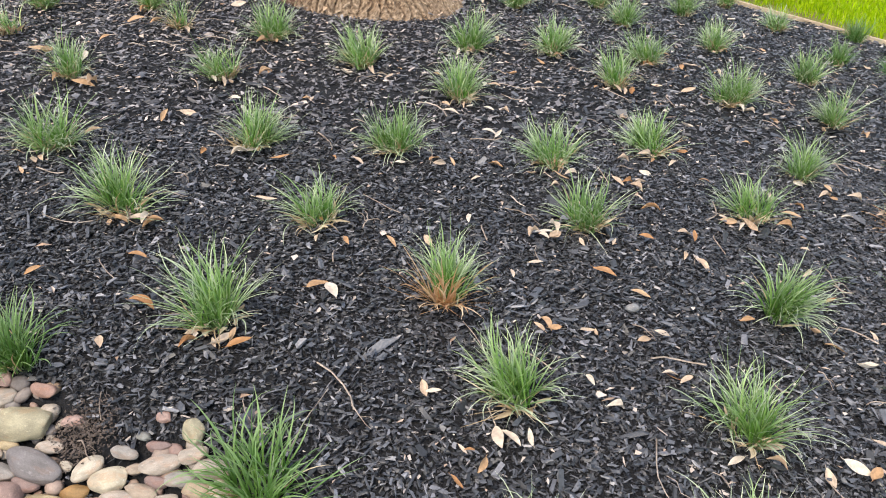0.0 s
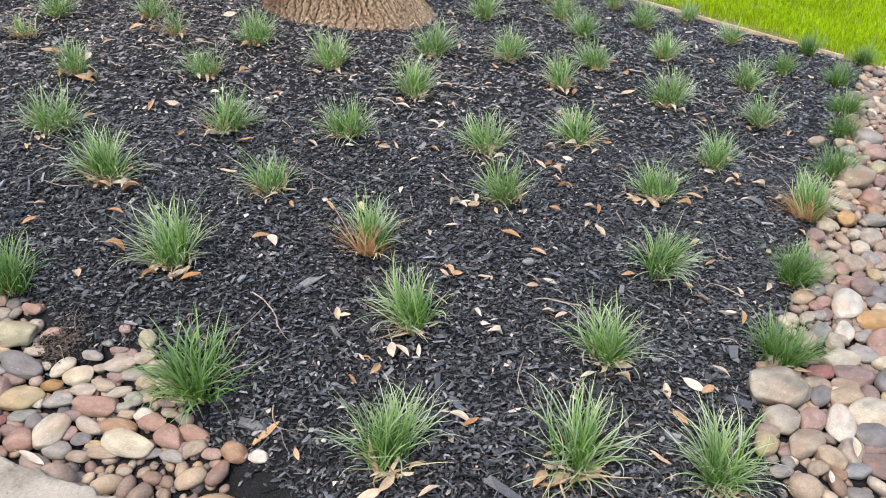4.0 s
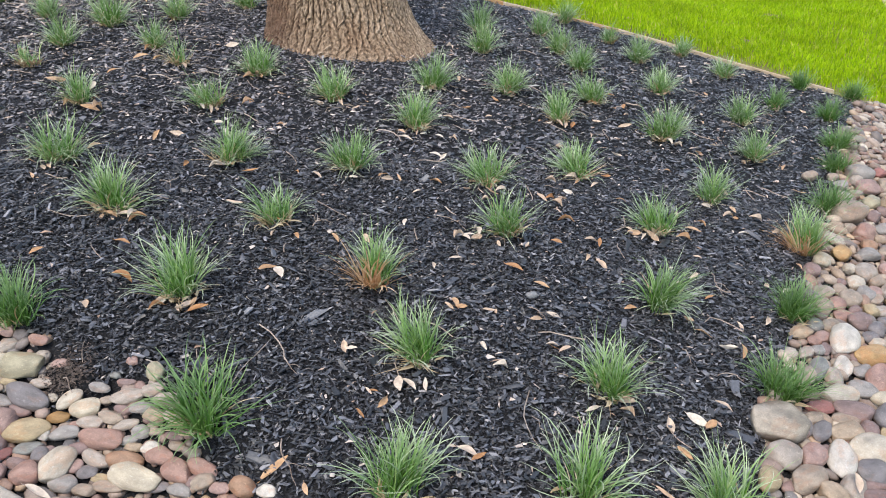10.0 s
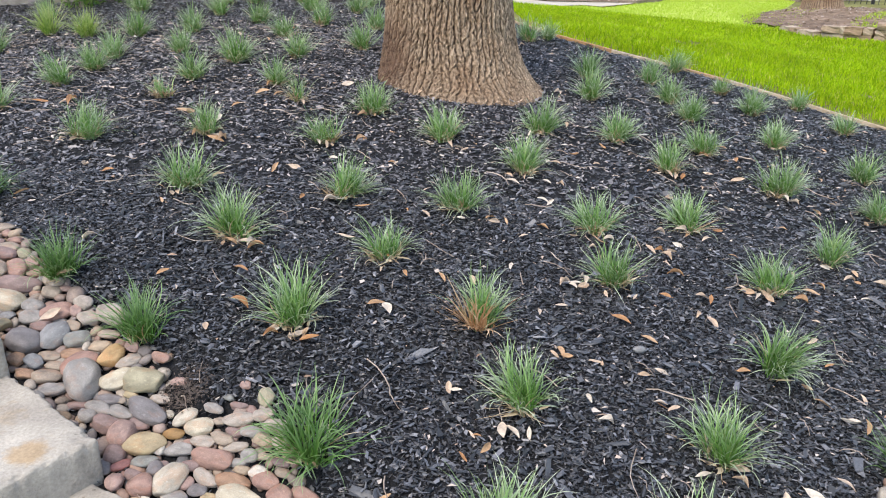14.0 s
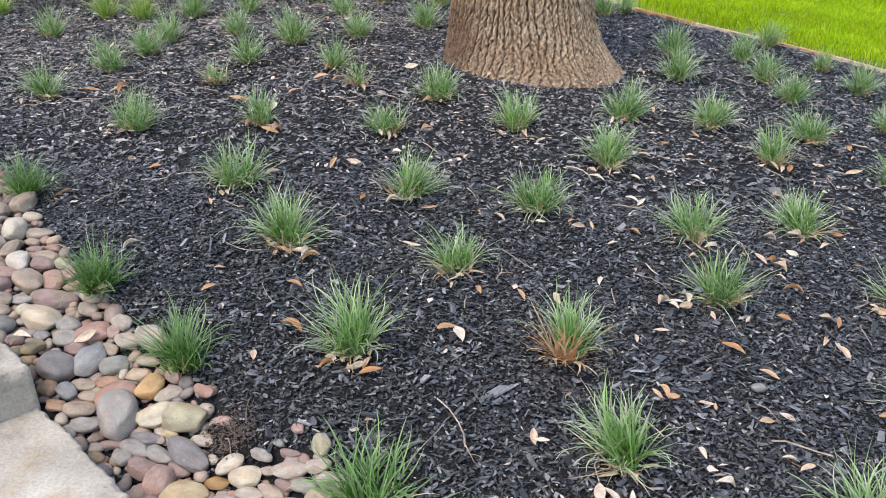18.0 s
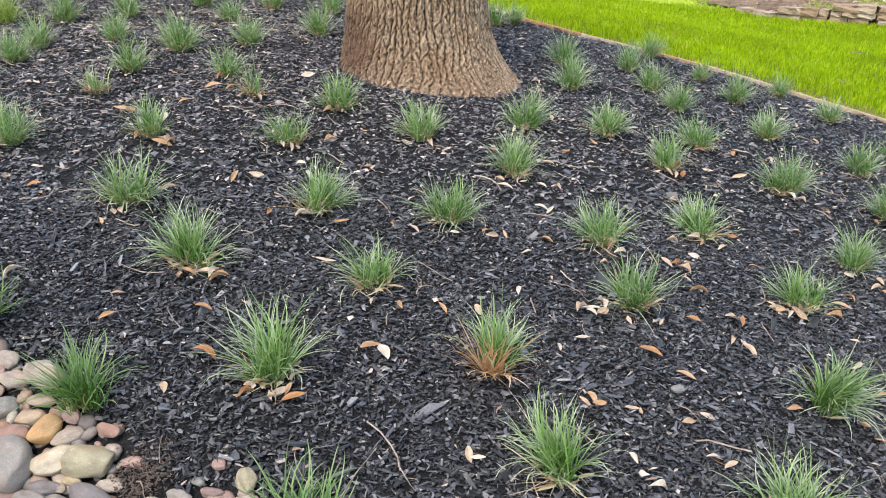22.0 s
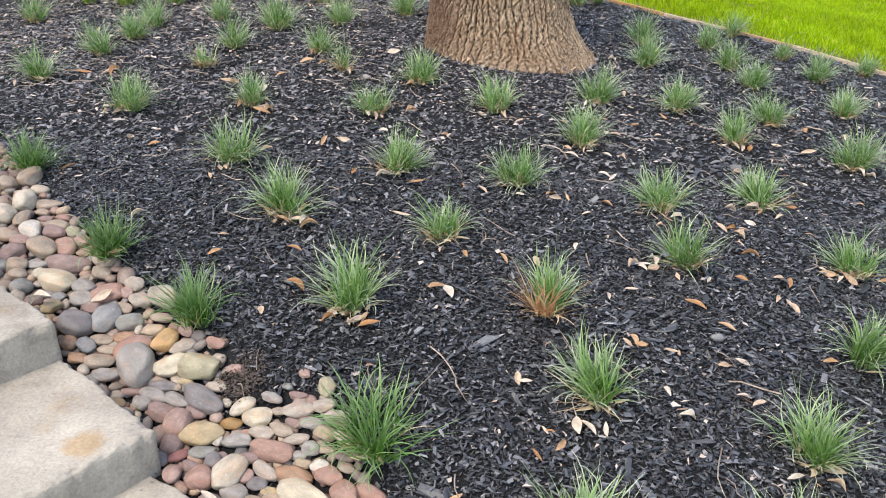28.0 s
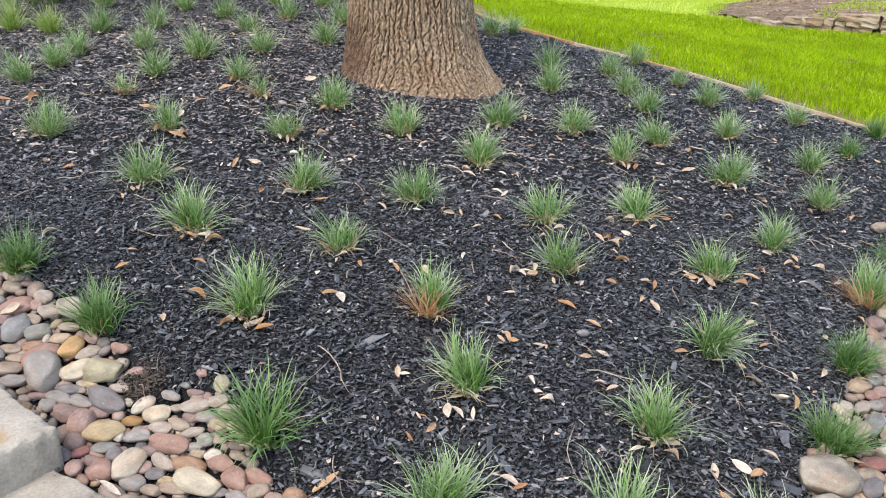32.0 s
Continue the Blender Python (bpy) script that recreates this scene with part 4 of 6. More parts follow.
STONES_AT_FOOT_C = [
    ("amber", -0.88, 2.02, 0.038, 0.017, -7, 0.009), ("mauve", -1.11, 2.06, 0.053, 0.030, -13, 0.017), ("rose", -1.05, 2.02, 0.045, 0.040, 52, 0.025), ("mauve", -1.01, 2.06, 0.036, 0.017, -16, 0.010),
    ("yellow", -0.97, 1.99, 0.062, 0.036, 0, 0.022), ("white", -0.92, 1.98, 0.027, 0.020, -54, 0.012), ("grey", -0.85, 1.97, 0.048, 0.021, -3, 0.012), ("pink", -0.82, 1.99, 0.022, 0.009, -9, 0.006),
    ("pale", -0.77, 1.98, 0.037, 0.020, -15, 0.011), ("pink", -0.73, 1.93, 0.065, 0.031, -19, 0.019), ("tan", -0.71, 1.98, 0.038, 0.018, -22, 0.011), ("mauve", -0.67, 1.99, 0.031, 0.016, -16, 0.009),
    ("grey", -0.61, 1.98, 0.039, 0.017, -7, 0.010), ("sand", -0.57, 1.95, 0.034, 0.021, -21, 0.013),
]
STONES_AT_FOOT_D = [
    ("pale", -0.66, 1.95, 0.037, 0.016, 4, 0.009), ("grey", -0.61, 1.92, 0.027, 0.020, -17, 0.012), ("tan", -0.56, 1.91, 0.025, 0.011, -8, 0.007), ("cream", -0.51, 1.93, 0.034, 0.022, -51, 0.014),
    ("grey", -0.65, 1.91, 0.032, 0.013, -11, 0.008), ("mauve", -0.50, 1.88, 0.032, 0.013, -18, 0.009), ("white", -0.57, 1.87, 0.034, 0.018, -21, 0.011), ("pink", -0.54, 1.84, 0.041, 0.024, -20, 0.015),
    ("tan", -0.49, 1.85, 0.025, 0.015, -24, 0.009), ("sand", -0.63, 1.89, 0.026, 0.013, -14, 0.008), ("rust", -0.65, 1.86, 0.058, 0.024, -16, 0.014), ("pale", -0.74, 1.88, 0.047, 0.021, -34, 0.013),
    ("cream", -0.85, 1.87, 0.054, 0.041, 54, 0.026), ("mauve", -0.80, 1.92, 0.032, 0.017, -10, 0.010),
]
STONES_AT_FOOT_E = [
    ("rose", -0.80, 1.87, 0.023, 0.020, 7, 0.012), ("slate", -0.76, 1.85, 0.031, 0.018, -9, 0.010), ("teal", -0.95, 1.94, 0.039, 0.020, 4, 0.011), ("slate", -0.91, 1.91, 0.025, 0.024, -35, 0.015),
    ("mauve", -0.89, 1.93, 0.023, 0.013, -7, 0.007), ("mauve", -1.05, 1.95, 0.032, 0.028, -8, 0.018), ("red", -1.02, 1.92, 0.030, 0.016, 45, 0.009), ("rose", -1.01, 1.85, 0.027, 0.025, -35, 0.016),
    ("mauve", -0.97, 1.89, 0.027, 0.019, -7, 0.011), ("pink", -0.93, 1.85, 0.039, 0.035, -9, 0.022), ("grey", -1.19, 2.09, 0.028, 0.023, -20, 0.014),
]
STONES_BY_STEP_A = [
    ("speckled", -1.68, 2.56, 0.074, 0.042, -18, 0.025), ("teal", -1.79, 2.51, 0.038, 0.035, -29, 0.022), ("speckled", -1.76, 2.60, 0.032, 0.023, -12, 0.014), ("tan", -1.84, 2.58, 0.032, 0.028, -11, 0.017),
    ("tan", -1.53, 2.60, 0.041, 0.026, -19, 0.016), ("grey", -1.57, 2.54, 0.046, 0.028, -21, 0.017), ("pink", -1.46, 2.50, 0.059, 0.036, 3, 0.020), ("pale", -1.37, 2.53, 0.042, 0.025, -33, 0.016),
    ("pale", -1.33, 2.46, 0.043, 0.025, -19, 0.015), ("rose", -1.39, 2.50, 0.027, 0.022, -58, 0.013), ("pale", -1.23, 2.45, 0.065, 0.038, -29, 0.023), ("grey", -1.56, 2.49, 0.045, 0.028, -15, 0.017),
    ("blue", -1.65, 2.50, 0.026, 0.017, -6, 0.010), ("mauve", -1.72, 2.46, 0.031, 0.025, 7, 0.015),
]
STONES_BY_STEP_B = [
    ("yellow", -1.65, 2.44, 0.034, 0.027, 40, 0.018), ("mauve", -1.50, 2.45, 0.044, 0.023, -11, 0.013), ("slate", -1.53, 2.37, 0.065, 0.052, -37, 0.031), ("blue", -1.43, 2.40, 0.059, 0.045, 59, 0.027),
    ("teal", -1.34, 2.38, 0.050, 0.030, 1, 0.017), ("tan", -1.38, 2.44, 0.033, 0.020, -25, 0.012), ("grey", -1.44, 2.47, 0.026, 0.016, -24, 0.009), ("rust", -1.34, 2.33, 0.042, 0.018, -1, 0.010),
    ("pink", -1.29, 2.28, 0.058, 0.040, 19, 0.024), ("grey", -1.25, 2.21, 0.075, 0.055, -54, 0.035), ("tan", -1.42, 2.32, 0.038, 0.021, 2, 0.012), ("blue", -1.46, 2.29, 0.038, 0.027, -27, 0.017),
    ("rust", -1.52, 2.29, 0.031, 0.026, -53, 0.014), ("rust", -1.46, 2.23, 0.031, 0.020, -6, 0.012),
]
STONES_BY_STEP_C = [
    ("tan", -1.38, 2.28, 0.034, 0.020, -7, 0.011), ("tan", -1.39, 2.23, 0.046, 0.028, 13, 0.016), ("grey", -1.34, 2.18, 0.044, 0.026, 14, 0.015), ("mauve", -1.24, 2.13, 0.032, 0.015, 4, 0.008),
]
STONES_UPHILL_A = [
    ("tan", -2.14, 3.26, 0.081, 0.045, -87, 0.028), ("tan", -2.21, 3.19, 0.065, 0.043, -45, 0.027), ("cream", -2.04, 3.02, 0.071, 0.048, -64, 0.033), ("cream", -2.06, 2.91, 0.066, 0.044, -62, 0.030),
    ("tan", -1.94, 3.02, 0.065, 0.030, 0, 0.014), ("tan", -1.93, 2.96, 0.038, 0.021, -11, 0.013), ("sand", -1.84, 2.96, 0.030, 0.028, 33, 0.017), ("tan", -1.99, 2.91, 0.056, 0.031, -86, 0.019),
    ("mauve", -1.90, 2.92, 0.041, 0.020, -7, 0.010), ("pink", -1.82, 2.92, 0.037, 0.021, -13, 0.013), ("tan", -1.82, 2.87, 0.047, 0.026, -9, 0.016), ("white", -1.92, 2.84, 0.049, 0.037, -34, 0.023),
    ("mauve", -1.82, 2.83, 0.049, 0.027, -17, 0.017), ("green", -1.74, 2.83, 0.031, 0.021, -40, 0.014),
]
STONES_UPHILL_B = [
    ("tan", -1.99, 2.79, 0.043, 0.029, -9, 0.018), ("rose", -1.93, 2.77, 0.040, 0.028, -4, 0.016), ("tan", -1.82, 2.73, 0.066, 0.044, -32, 0.028), ("pink", -1.73, 2.74, 0.048, 0.032, -40, 0.021),
    ("rose", -1.68, 2.77, 0.036, 0.024, -39, 0.015), ("mauve", -1.92, 2.69, 0.044, 0.034, 49, 0.021), ("mauve", -1.68, 2.65, 0.082, 0.039, -7, 0.020), ("pink", -1.64, 2.71, 0.033, 0.018, -12, 0.011),
    ("tan", -1.87, 2.63, 0.037, 0.033, 6, 0.020), ("grey", -1.80, 2.65, 0.041, 0.022, -1, 0.012), ("tan", -1.53, 2.65, 0.039, 0.026, -32, 0.016), ("teal", -1.92, 2.62, 0.029, 0.020, -65, 0.012),
    ("rose", -2.15, 3.05, 0.030, 0.020, -30, 0.014),
]
STONES_BY_LANDING_A = [
    ("pink", -0.41, 1.77, 0.048, 0.021, -31, 0.013), ("grey", -0.64, 1.82, 0.034, 0.018, -8, 0.011), ("rust", -0.47, 1.76, 0.017, 0.009, -27, 0.005), ("speckled", -0.61, 1.80, 0.082, 0.036, -28, 0.022),
    ("pink", -0.48, 1.78, 0.050, 0.030, -35, 0.019), ("rose", -0.35, 1.70, 0.030, 0.016, -21, 0.009), ("rust", -0.28, 1.68, 0.039, 0.026, -38, 0.016), ("white", -0.21, 1.65, 0.031, 0.018, -32, 0.011),
    ("tan", -0.40, 1.73, 0.035, 0.023, 10, 0.014), ("tan", -0.69, 1.80, 0.045, 0.019, -13, 0.011), ("grey", -0.82, 1.82, 0.038, 0.025, -11, 0.015), ("tan", -0.76, 1.80, 0.034, 0.017, -12, 0.010),
    ("yellow", -0.72, 1.83, 0.027, 0.012, -16, 0.007), ("grey", -0.47, 1.73, 0.041, 0.018, -29, 0.011),
]
STONES_BY_LANDING_B = [
    ("mauve", -0.43, 1.74, 0.023, 0.016, -24, 0.010), ("slate", -0.54, 1.76, 0.035, 0.015, -15, 0.008),
]
STONES_RIGHT_A = [
    ("boulder", 1.47, 1.88, 0.107, 0.067, 16, 0.041), ("pale", 1.43, 1.75, 0.064, 0.048, 24, 0.029), ("rose", 1.54, 1.76, 0.053, 0.037, 50, 0.024), ("yellow", 1.32, 1.65, 0.051, 0.031, 50, 0.021),
    ("tan", 1.46, 1.66, 0.072, 0.040, 30, 0.026), ("sand", 1.51, 1.61, 0.044, 0.040, 6, 0.025), ("white", 1.65, 1.76, 0.084, 0.042, 51, 0.026), ("pale", 1.61, 1.64, 0.052, 0.034, 38, 0.023),
    ("sand", 1.75, 1.88, 0.072, 0.036, 22, 0.022), ("cream", 1.80, 1.80, 0.081, 0.053, 13, 0.033), ("slate", 1.74, 1.71, 0.066, 0.043, 14, 0.026), ("tan", 1.79, 1.95, 0.054, 0.026, 6, 0.014),
    ("slate", 1.65, 1.88, 0.054, 0.027, 40, 0.017), ("slate", 1.60, 1.90, 0.044, 0.022, 56, 0.014),
]
STONES_RIGHT_B = [
    ("tan", 1.65, 1.94, 0.046, 0.024, 27, 0.015), ("red", 1.72, 2.00, 0.055, 0.026, 12, 0.015), ("cream", 1.84, 2.07, 0.087, 0.040, 14, 0.023), ("mauve", 1.85, 1.99, 0.079, 0.043, 1, 0.024),
    ("slate", 1.99, 1.97, 0.081, 0.045, 40, 0.033), ("pink", 2.10, 2.18, 0.097, 0.049, 38, 0.030), ("white", 2.08, 2.41, 0.110, 0.055, 49, 0.034), ("white", 1.97, 2.24, 0.064, 0.032, 47, 0.021),
    ("orange", 2.17, 2.33, 0.092, 0.046, 19, 0.027), ("pale", 1.84, 2.30, 0.044, 0.022, 38, 0.015), ("teal", 1.84, 2.21, 0.067, 0.034, 42, 0.021), ("grey", 2.05, 2.23, 0.052, 0.026, 35, 0.017),
    ("grey", 1.97, 2.12, 0.057, 0.036, -4, 0.020), ("pale", 1.88, 2.17, 0.046, 0.031, 62, 0.021),
]
STONES_RIGHT_C = [
    ("tan", 1.76, 2.16, 0.058, 0.029, 49, 0.018), ("rust", 2.15, 2.14, 0.043, 0.021, 32, 0.014), ("tan", 2.19, 2.11, 0.057, 0.036, 1, 0.021), ("blue", 2.27, 2.21, 0.054, 0.041, -21, 0.027),
    ("sand", 2.35, 2.39, 0.059, 0.052, -1, 0.032), ("sand", 2.37, 2.30, 0.061, 0.046, 38, 0.029), ("slate", 2.28, 2.32, 0.044, 0.027, 24, 0.018), ("grey", 2.12, 2.00, 0.073, 0.048, 22, 0.032),
    ("speckled", 2.05, 2.08, 0.069, 0.034, 19, 0.021), ("yellow", 1.94, 1.91, 0.044, 0.022, 25, 0.014), ("mauve", 1.86, 1.91, 0.043, 0.028, 38, 0.019), ("speckled", 1.98, 1.84, 0.088, 0.047, 17, 0.030),
    ("mauve", 1.85, 1.70, 0.051, 0.032, 16, 0.020), ("mauve", 1.72, 1.66, 0.054, 0.024, 5, 0.015),
]
STONES_RIGHT_D = [
    ("mauve", 1.71, 1.59, 0.087, 0.042, -3, 0.023), ("tan", 1.83, 1.61, 0.056, 0.030, 5, 0.018), ("blue", 1.59, 1.57, 0.047, 0.024, 7, 0.014), ("rust", 1.51, 1.55, 0.039, 0.018, 17, 0.011),
    ("cream", 1.95, 1.72, 0.075, 0.038, 28, 0.025), ("tan", 1.45, 1.57, 0.042, 0.023, 28, 0.015), ("grey", 1.32, 1.55, 0.038, 0.021, 21, 0.013), ("slate", 1.89, 1.77, 0.047, 0.023, 42, 0.015),
    ("mauve", 1.61, 1.80, 0.030, 0.016, 28, 0.010),
]
STONES_RIGHT_MIDDLE_A = [
    ("tan", 2.32, 2.73, 0.064, 0.042, 35, 0.026), ("pink", 2.22, 2.67, 0.048, 0.033, 49, 0.024), ("pink", 2.20, 2.59, 0.053, 0.029, 10, 0.018), ("tan", 2.13, 2.64, 0.055, 0.036, 50, 0.023),
    ("teal", 2.00, 2.49, 0.043, 0.029, 38, 0.018), ("tan", 2.08, 2.50, 0.048, 0.032, 23, 0.020), ("sand", 1.89, 2.43, 0.051, 0.033, 17, 0.020), ("rose", 1.99, 2.42, 0.045, 0.025, 21, 0.016),
    ("pink", 1.93, 2.39, 0.032, 0.021, 26, 0.013), ("grey", 1.91, 2.33, 0.036, 0.024, 29, 0.015), ("mauve", 1.95, 2.34, 0.036, 0.024, 40, 0.015), ("mauve", 2.26, 2.56, 0.067, 0.044, 26, 0.027),
    ("slate", 2.32, 2.52, 0.050, 0.033, 36, 0.023), ("pale", 2.46, 2.66, 0.055, 0.037, 5, 0.022),
]
STONES_RIGHT_MIDDLE_B = [
    ("yellow", 2.39, 2.66, 0.050, 0.034, 27, 0.021), ("mauve", 2.30, 2.65, 0.036, 0.024, 27, 0.015), ("tan", 2.51, 2.65, 0.055, 0.037, 50, 0.029), ("mauve", 2.63, 2.71, 0.077, 0.051, 20, 0.032),
    ("pale", 2.62, 2.82, 0.074, 0.049, 32, 0.036), ("yellow", 2.57, 2.77, 0.033, 0.022, 30, 0.014), ("tan", 2.79, 2.84, 0.055, 0.036, 18, 0.023), ("speckled", 2.82, 2.91, 0.065, 0.043, 31, 0.027),
    ("pale", 2.52, 2.53, 0.075, 0.050, 22, 0.031), ("white", 2.42, 2.54, 0.028, 0.019, 24, 0.012), ("mauve", 2.43, 2.49, 0.047, 0.032, 22, 0.020), ("slate", 2.42, 2.58, 0.047, 0.036, -5, 0.023),
    ("grey", 2.45, 2.79, 0.057, 0.038, 50, 0.024), ("tan", 2.48, 2.76, 0.047, 0.031, 38, 0.019),
]
STONES_RIGHT_MIDDLE_C = [
    ("rose", 2.52, 2.82, 0.050, 0.033, 28, 0.021), ("tan", 2.31, 2.79, 0.048, 0.032, 36, 0.020), ("tan", 2.19, 2.75, 0.053, 0.036, 28, 0.022), ("slate", 2.25, 2.46, 0.041, 0.027, 23, 0.017),
    ("cream", 2.26, 2.43, 0.042, 0.028, 4, 0.016), ("blue", 2.45, 2.44, 0.049, 0.027, 14, 0.017), ("mauve", 2.61, 2.64, 0.043, 0.029, 22, 0.018), ("rose", 2.65, 2.61, 0.047, 0.033, 32, 0.024),
]
STONES_RIGHT_BACK_A = [
    ("speckled", 2.37, 3.04, 0.065, 0.043, 54, 0.027), ("mauve", 2.25, 2.93, 0.061, 0.041, 33, 0.025), ("orange", 2.54, 3.13, 0.074, 0.049, 34, 0.031), ("pale", 2.59, 3.28, 0.067, 0.044, -59, 0.025),
    ("cream", 2.50, 3.00, 0.048, 0.032, 39, 0.020), ("cream", 2.45, 2.87, 0.051, 0.038, 40, 0.024), ("mauve", 2.37, 2.87, 0.032, 0.021, 42, 0.014), ("pale", 2.57, 2.97, 0.082, 0.055, 44, 0.034),
    ("tan", 2.59, 2.91, 0.060, 0.040, 26, 0.025), ("rose", 2.75, 3.05, 0.060, 0.040, 39, 0.025), ("grey", 2.73, 3.17, 0.081, 0.045, 12, 0.028), ("tan", 2.87, 3.23, 0.047, 0.036, 43, 0.022),
    ("rust", 2.80, 3.27, 0.065, 0.043, 29, 0.027), ("pink", 2.85, 3.39, 0.092, 0.061, 42, 0.038),
]
STONES_RIGHT_BACK_B = [
    ("tan", 2.80, 3.45, 0.046, 0.032, 27, 0.021), ("tan", 2.87, 3.58, 0.137, 0.091, 35, 0.057), ("green", 3.21, 3.83, 0.080, 0.053, 38, 0.033), ("sand", 3.33, 3.84, 0.074, 0.053, 52, 0.047),
    ("cream", 3.49, 3.90, 0.080, 0.053, 35, 0.037), ("mauve", 3.08, 3.63, 0.060, 0.040, 35, 0.030), ("mauve", 3.23, 3.74, 0.048, 0.036, -32, 0.021), ("mauve", 3.32, 3.71, 0.080, 0.053, 28, 0.033),
    ("grey", 3.26, 3.63, 0.073, 0.048, 24, 0.030), ("grey", 3.04, 3.49, 0.068, 0.045, 50, 0.028), ("mauve", 3.22, 3.50, 0.078, 0.052, 27, 0.032), ("mauve", 3.10, 3.45, 0.047, 0.036, -58, 0.023),
    ("rose", 3.65, 4.00, 0.062, 0.046, 41, 0.033), ("pale", 3.46, 3.67, 0.070, 0.051, 78, 0.030),
]
STONES_RIGHT_BACK_C = [
    ("grey", 3.37, 4.20, 0.099, 0.077, -30, 0.056), ("rose", 3.31, 4.03, 0.098, 0.065, 25, 0.041), ("pale", 3.31, 4.14, 0.068, 0.045, 35, 0.028), ("red", 3.63, 4.35, 0.066, 0.044, 34, 0.027),
    ("tan", 3.53, 4.13, 0.100, 0.066, 34, 0.041), ("rust", 3.69, 4.24, 0.087, 0.065, 56, 0.037), ("tan", 3.74, 4.19, 0.075, 0.050, 59, 0.045), ("rose", 3.01, 3.26, 0.066, 0.037, 14, 0.020),
    ("grey", 2.88, 3.14, 0.065, 0.044, 7, 0.025), ("sand", 3.10, 3.28, 0.080, 0.054, 32, 0.034), ("mauve", 3.05, 3.35, 0.070, 0.046, 21, 0.029), ("slate", 3.09, 3.20, 0.056, 0.037, 35, 0.023),
    ("cream", 2.86, 3.03, 0.064, 0.043, 27, 0.027), ("rust", 2.74, 2.94, 0.059, 0.039, 32, 0.024),
]
STONES_RIGHT_BACK_D = [
    ("cream", 2.86, 2.95, 0.083, 0.055, 38, 0.034), ("pale", 2.65, 2.88, 0.058, 0.038, 25, 0.024), ("grey", 3.20, 3.42, 0.067, 0.037, 17, 0.023), ("tan", 3.79, 4.11, 0.075, 0.057, 54, 0.032),
    ("tan", 2.93, 4.07, 0.067, 0.045, 35, 0.028), ("tan", 3.13, 4.13, 0.055, 0.037, 37, 0.023), ("grey", 3.12, 4.02, 0.061, 0.041, 36, 0.025), ("pale", 3.00, 3.81, 0.076, 0.051, 34, 0.033),
]
HUED_MESH = {}
taken = []
for n, (hue, x, y, a, b, turn, c) in enumerate(STONES_AT_FOOT_A + STONES_AT_FOOT_B + STONES_AT_FOOT_C + STONES_AT_FOOT_D + STONES_AT_FOOT_E + STONES_BY_STEP_A + STONES_BY_STEP_B + STONES_BY_STEP_C + STONES_UPHILL_A + STONES_UPHILL_B + STONES_BY_LANDING_A + STONES_BY_LANDING_B + STONES_RIGHT_A + STONES_RIGHT_B + STONES_RIGHT_C + STONES_RIGHT_D + STONES_RIGHT_MIDDLE_A + STONES_RIGHT_MIDDLE_B + STONES_RIGHT_MIDDLE_C + STONES_RIGHT_BACK_A + STONES_RIGHT_BACK_B + STONES_RIGHT_BACK_C + STONES_RIGHT_BACK_D):
    grow = 1.16 if y < 2.9 else 0.98
    if (hue, n % 5) not in HUED_MESH:
        HUED_MESH[hue, n % 5] = stone_mesh(20 + n, HUED[hue], 4, 2.7 if hue in ("green", "sand", "boulder") else 2.2)
    set_stone(HUED_MESH[hue, n % 5], x, y, float(land(x, y)) + 0.75 * c + 0.012, a * grow, b * grow, c * 1.2, turn, 0, 0, WORDS[hue] + " in the river-stone border")
    taken.append((x, y, math.sqrt(a * b)))


def lay_stones(poly, count, box, r0, r1, seed, joined):
    """The stones that fill a bed round those laid singly."""
    r = random.Random(seed)
    far_v, far_f = [], []
    balls = [stone_mesh(3 + k, joined, 2, 2.2) for k in range(5)]
    shapes = [(np.array([v.co[:] for v in b.vertices]), np.array([p.vertices[:] for p in b.polygons])) for b in balls]
    total = [0]

    def heap(x, y, z, a, b, c, turn, tilt, roll):
        bv, bf = shapes[r.randrange(5)]
        m = np.array(Matrix.Translation((x, y, z)) @ slope(x, y) @ pose(0, 0, 0, tilt, roll, turn) @ Matrix.Diagonal((a, b, c, 1)))
        far_f.append(bf + total[0])
        far_v.append(bv @ m[:3, :3].T + m[:3, 3])
        total[0] += len(bv)

    for x, y, rad in packed(poly, count, *box, r0, r1, [q for q in taken], seed, 0.84):
        a, b = rad * r.uniform(1.0, 1.35), rad * r.uniform(0.68, 1.0)
        c = min(a, b) * r.uniform(0.50, 0.80)
        z = float(land(x, y)) + c * 0.70 + r.uniform(0, 0.012)
        turn, tilt, roll = r.uniform(0, 360), r.gauss(0, 12), r.gauss(0, 12)
        heap(x, y, z, a, b, c, turn, tilt, roll)
    # small stones sunk between and beneath the others
    for x, y, rad in packed(poly, 1900, *box, 0.014, 0.030, [], seed + 1, 0.85):
        heap(x, y, float(land(x, y)) + rad * 0.22, rad * 1.2, rad, rad * 0.6, r.uniform(0, 360), r.gauss(0, 12), r.gauss(0, 12))
    ob = new("river_stones", mesh("river_stones", np.concatenate(far_v), np.concatenate(far_f), joined, True))
    tagged(ob, "mixed grey, tan and mauve river stones filling the border", "river stones", kind="stuff")


set_stone(stone_mesh(91, HUED["blue"], 3, 2.2), 0.75, 2.49, float(land(0.75, 2.49)) + 0.032, 0.026, 0.017, 0.013, 10, 0, 0, "small grey pebble strayed onto the mulch")
lay_stones(STONES_LEFT, 900, (-3.8, -0.3, 1.0, 4.6), 0.022, 0.060, 5, STONE_FAR)
lay_stones(ROCK_RIGHT, 2000, (1.1, 5.3, 1.0, 6.3), 0.027, 0.056, 9, PALE_STONE_FAR)


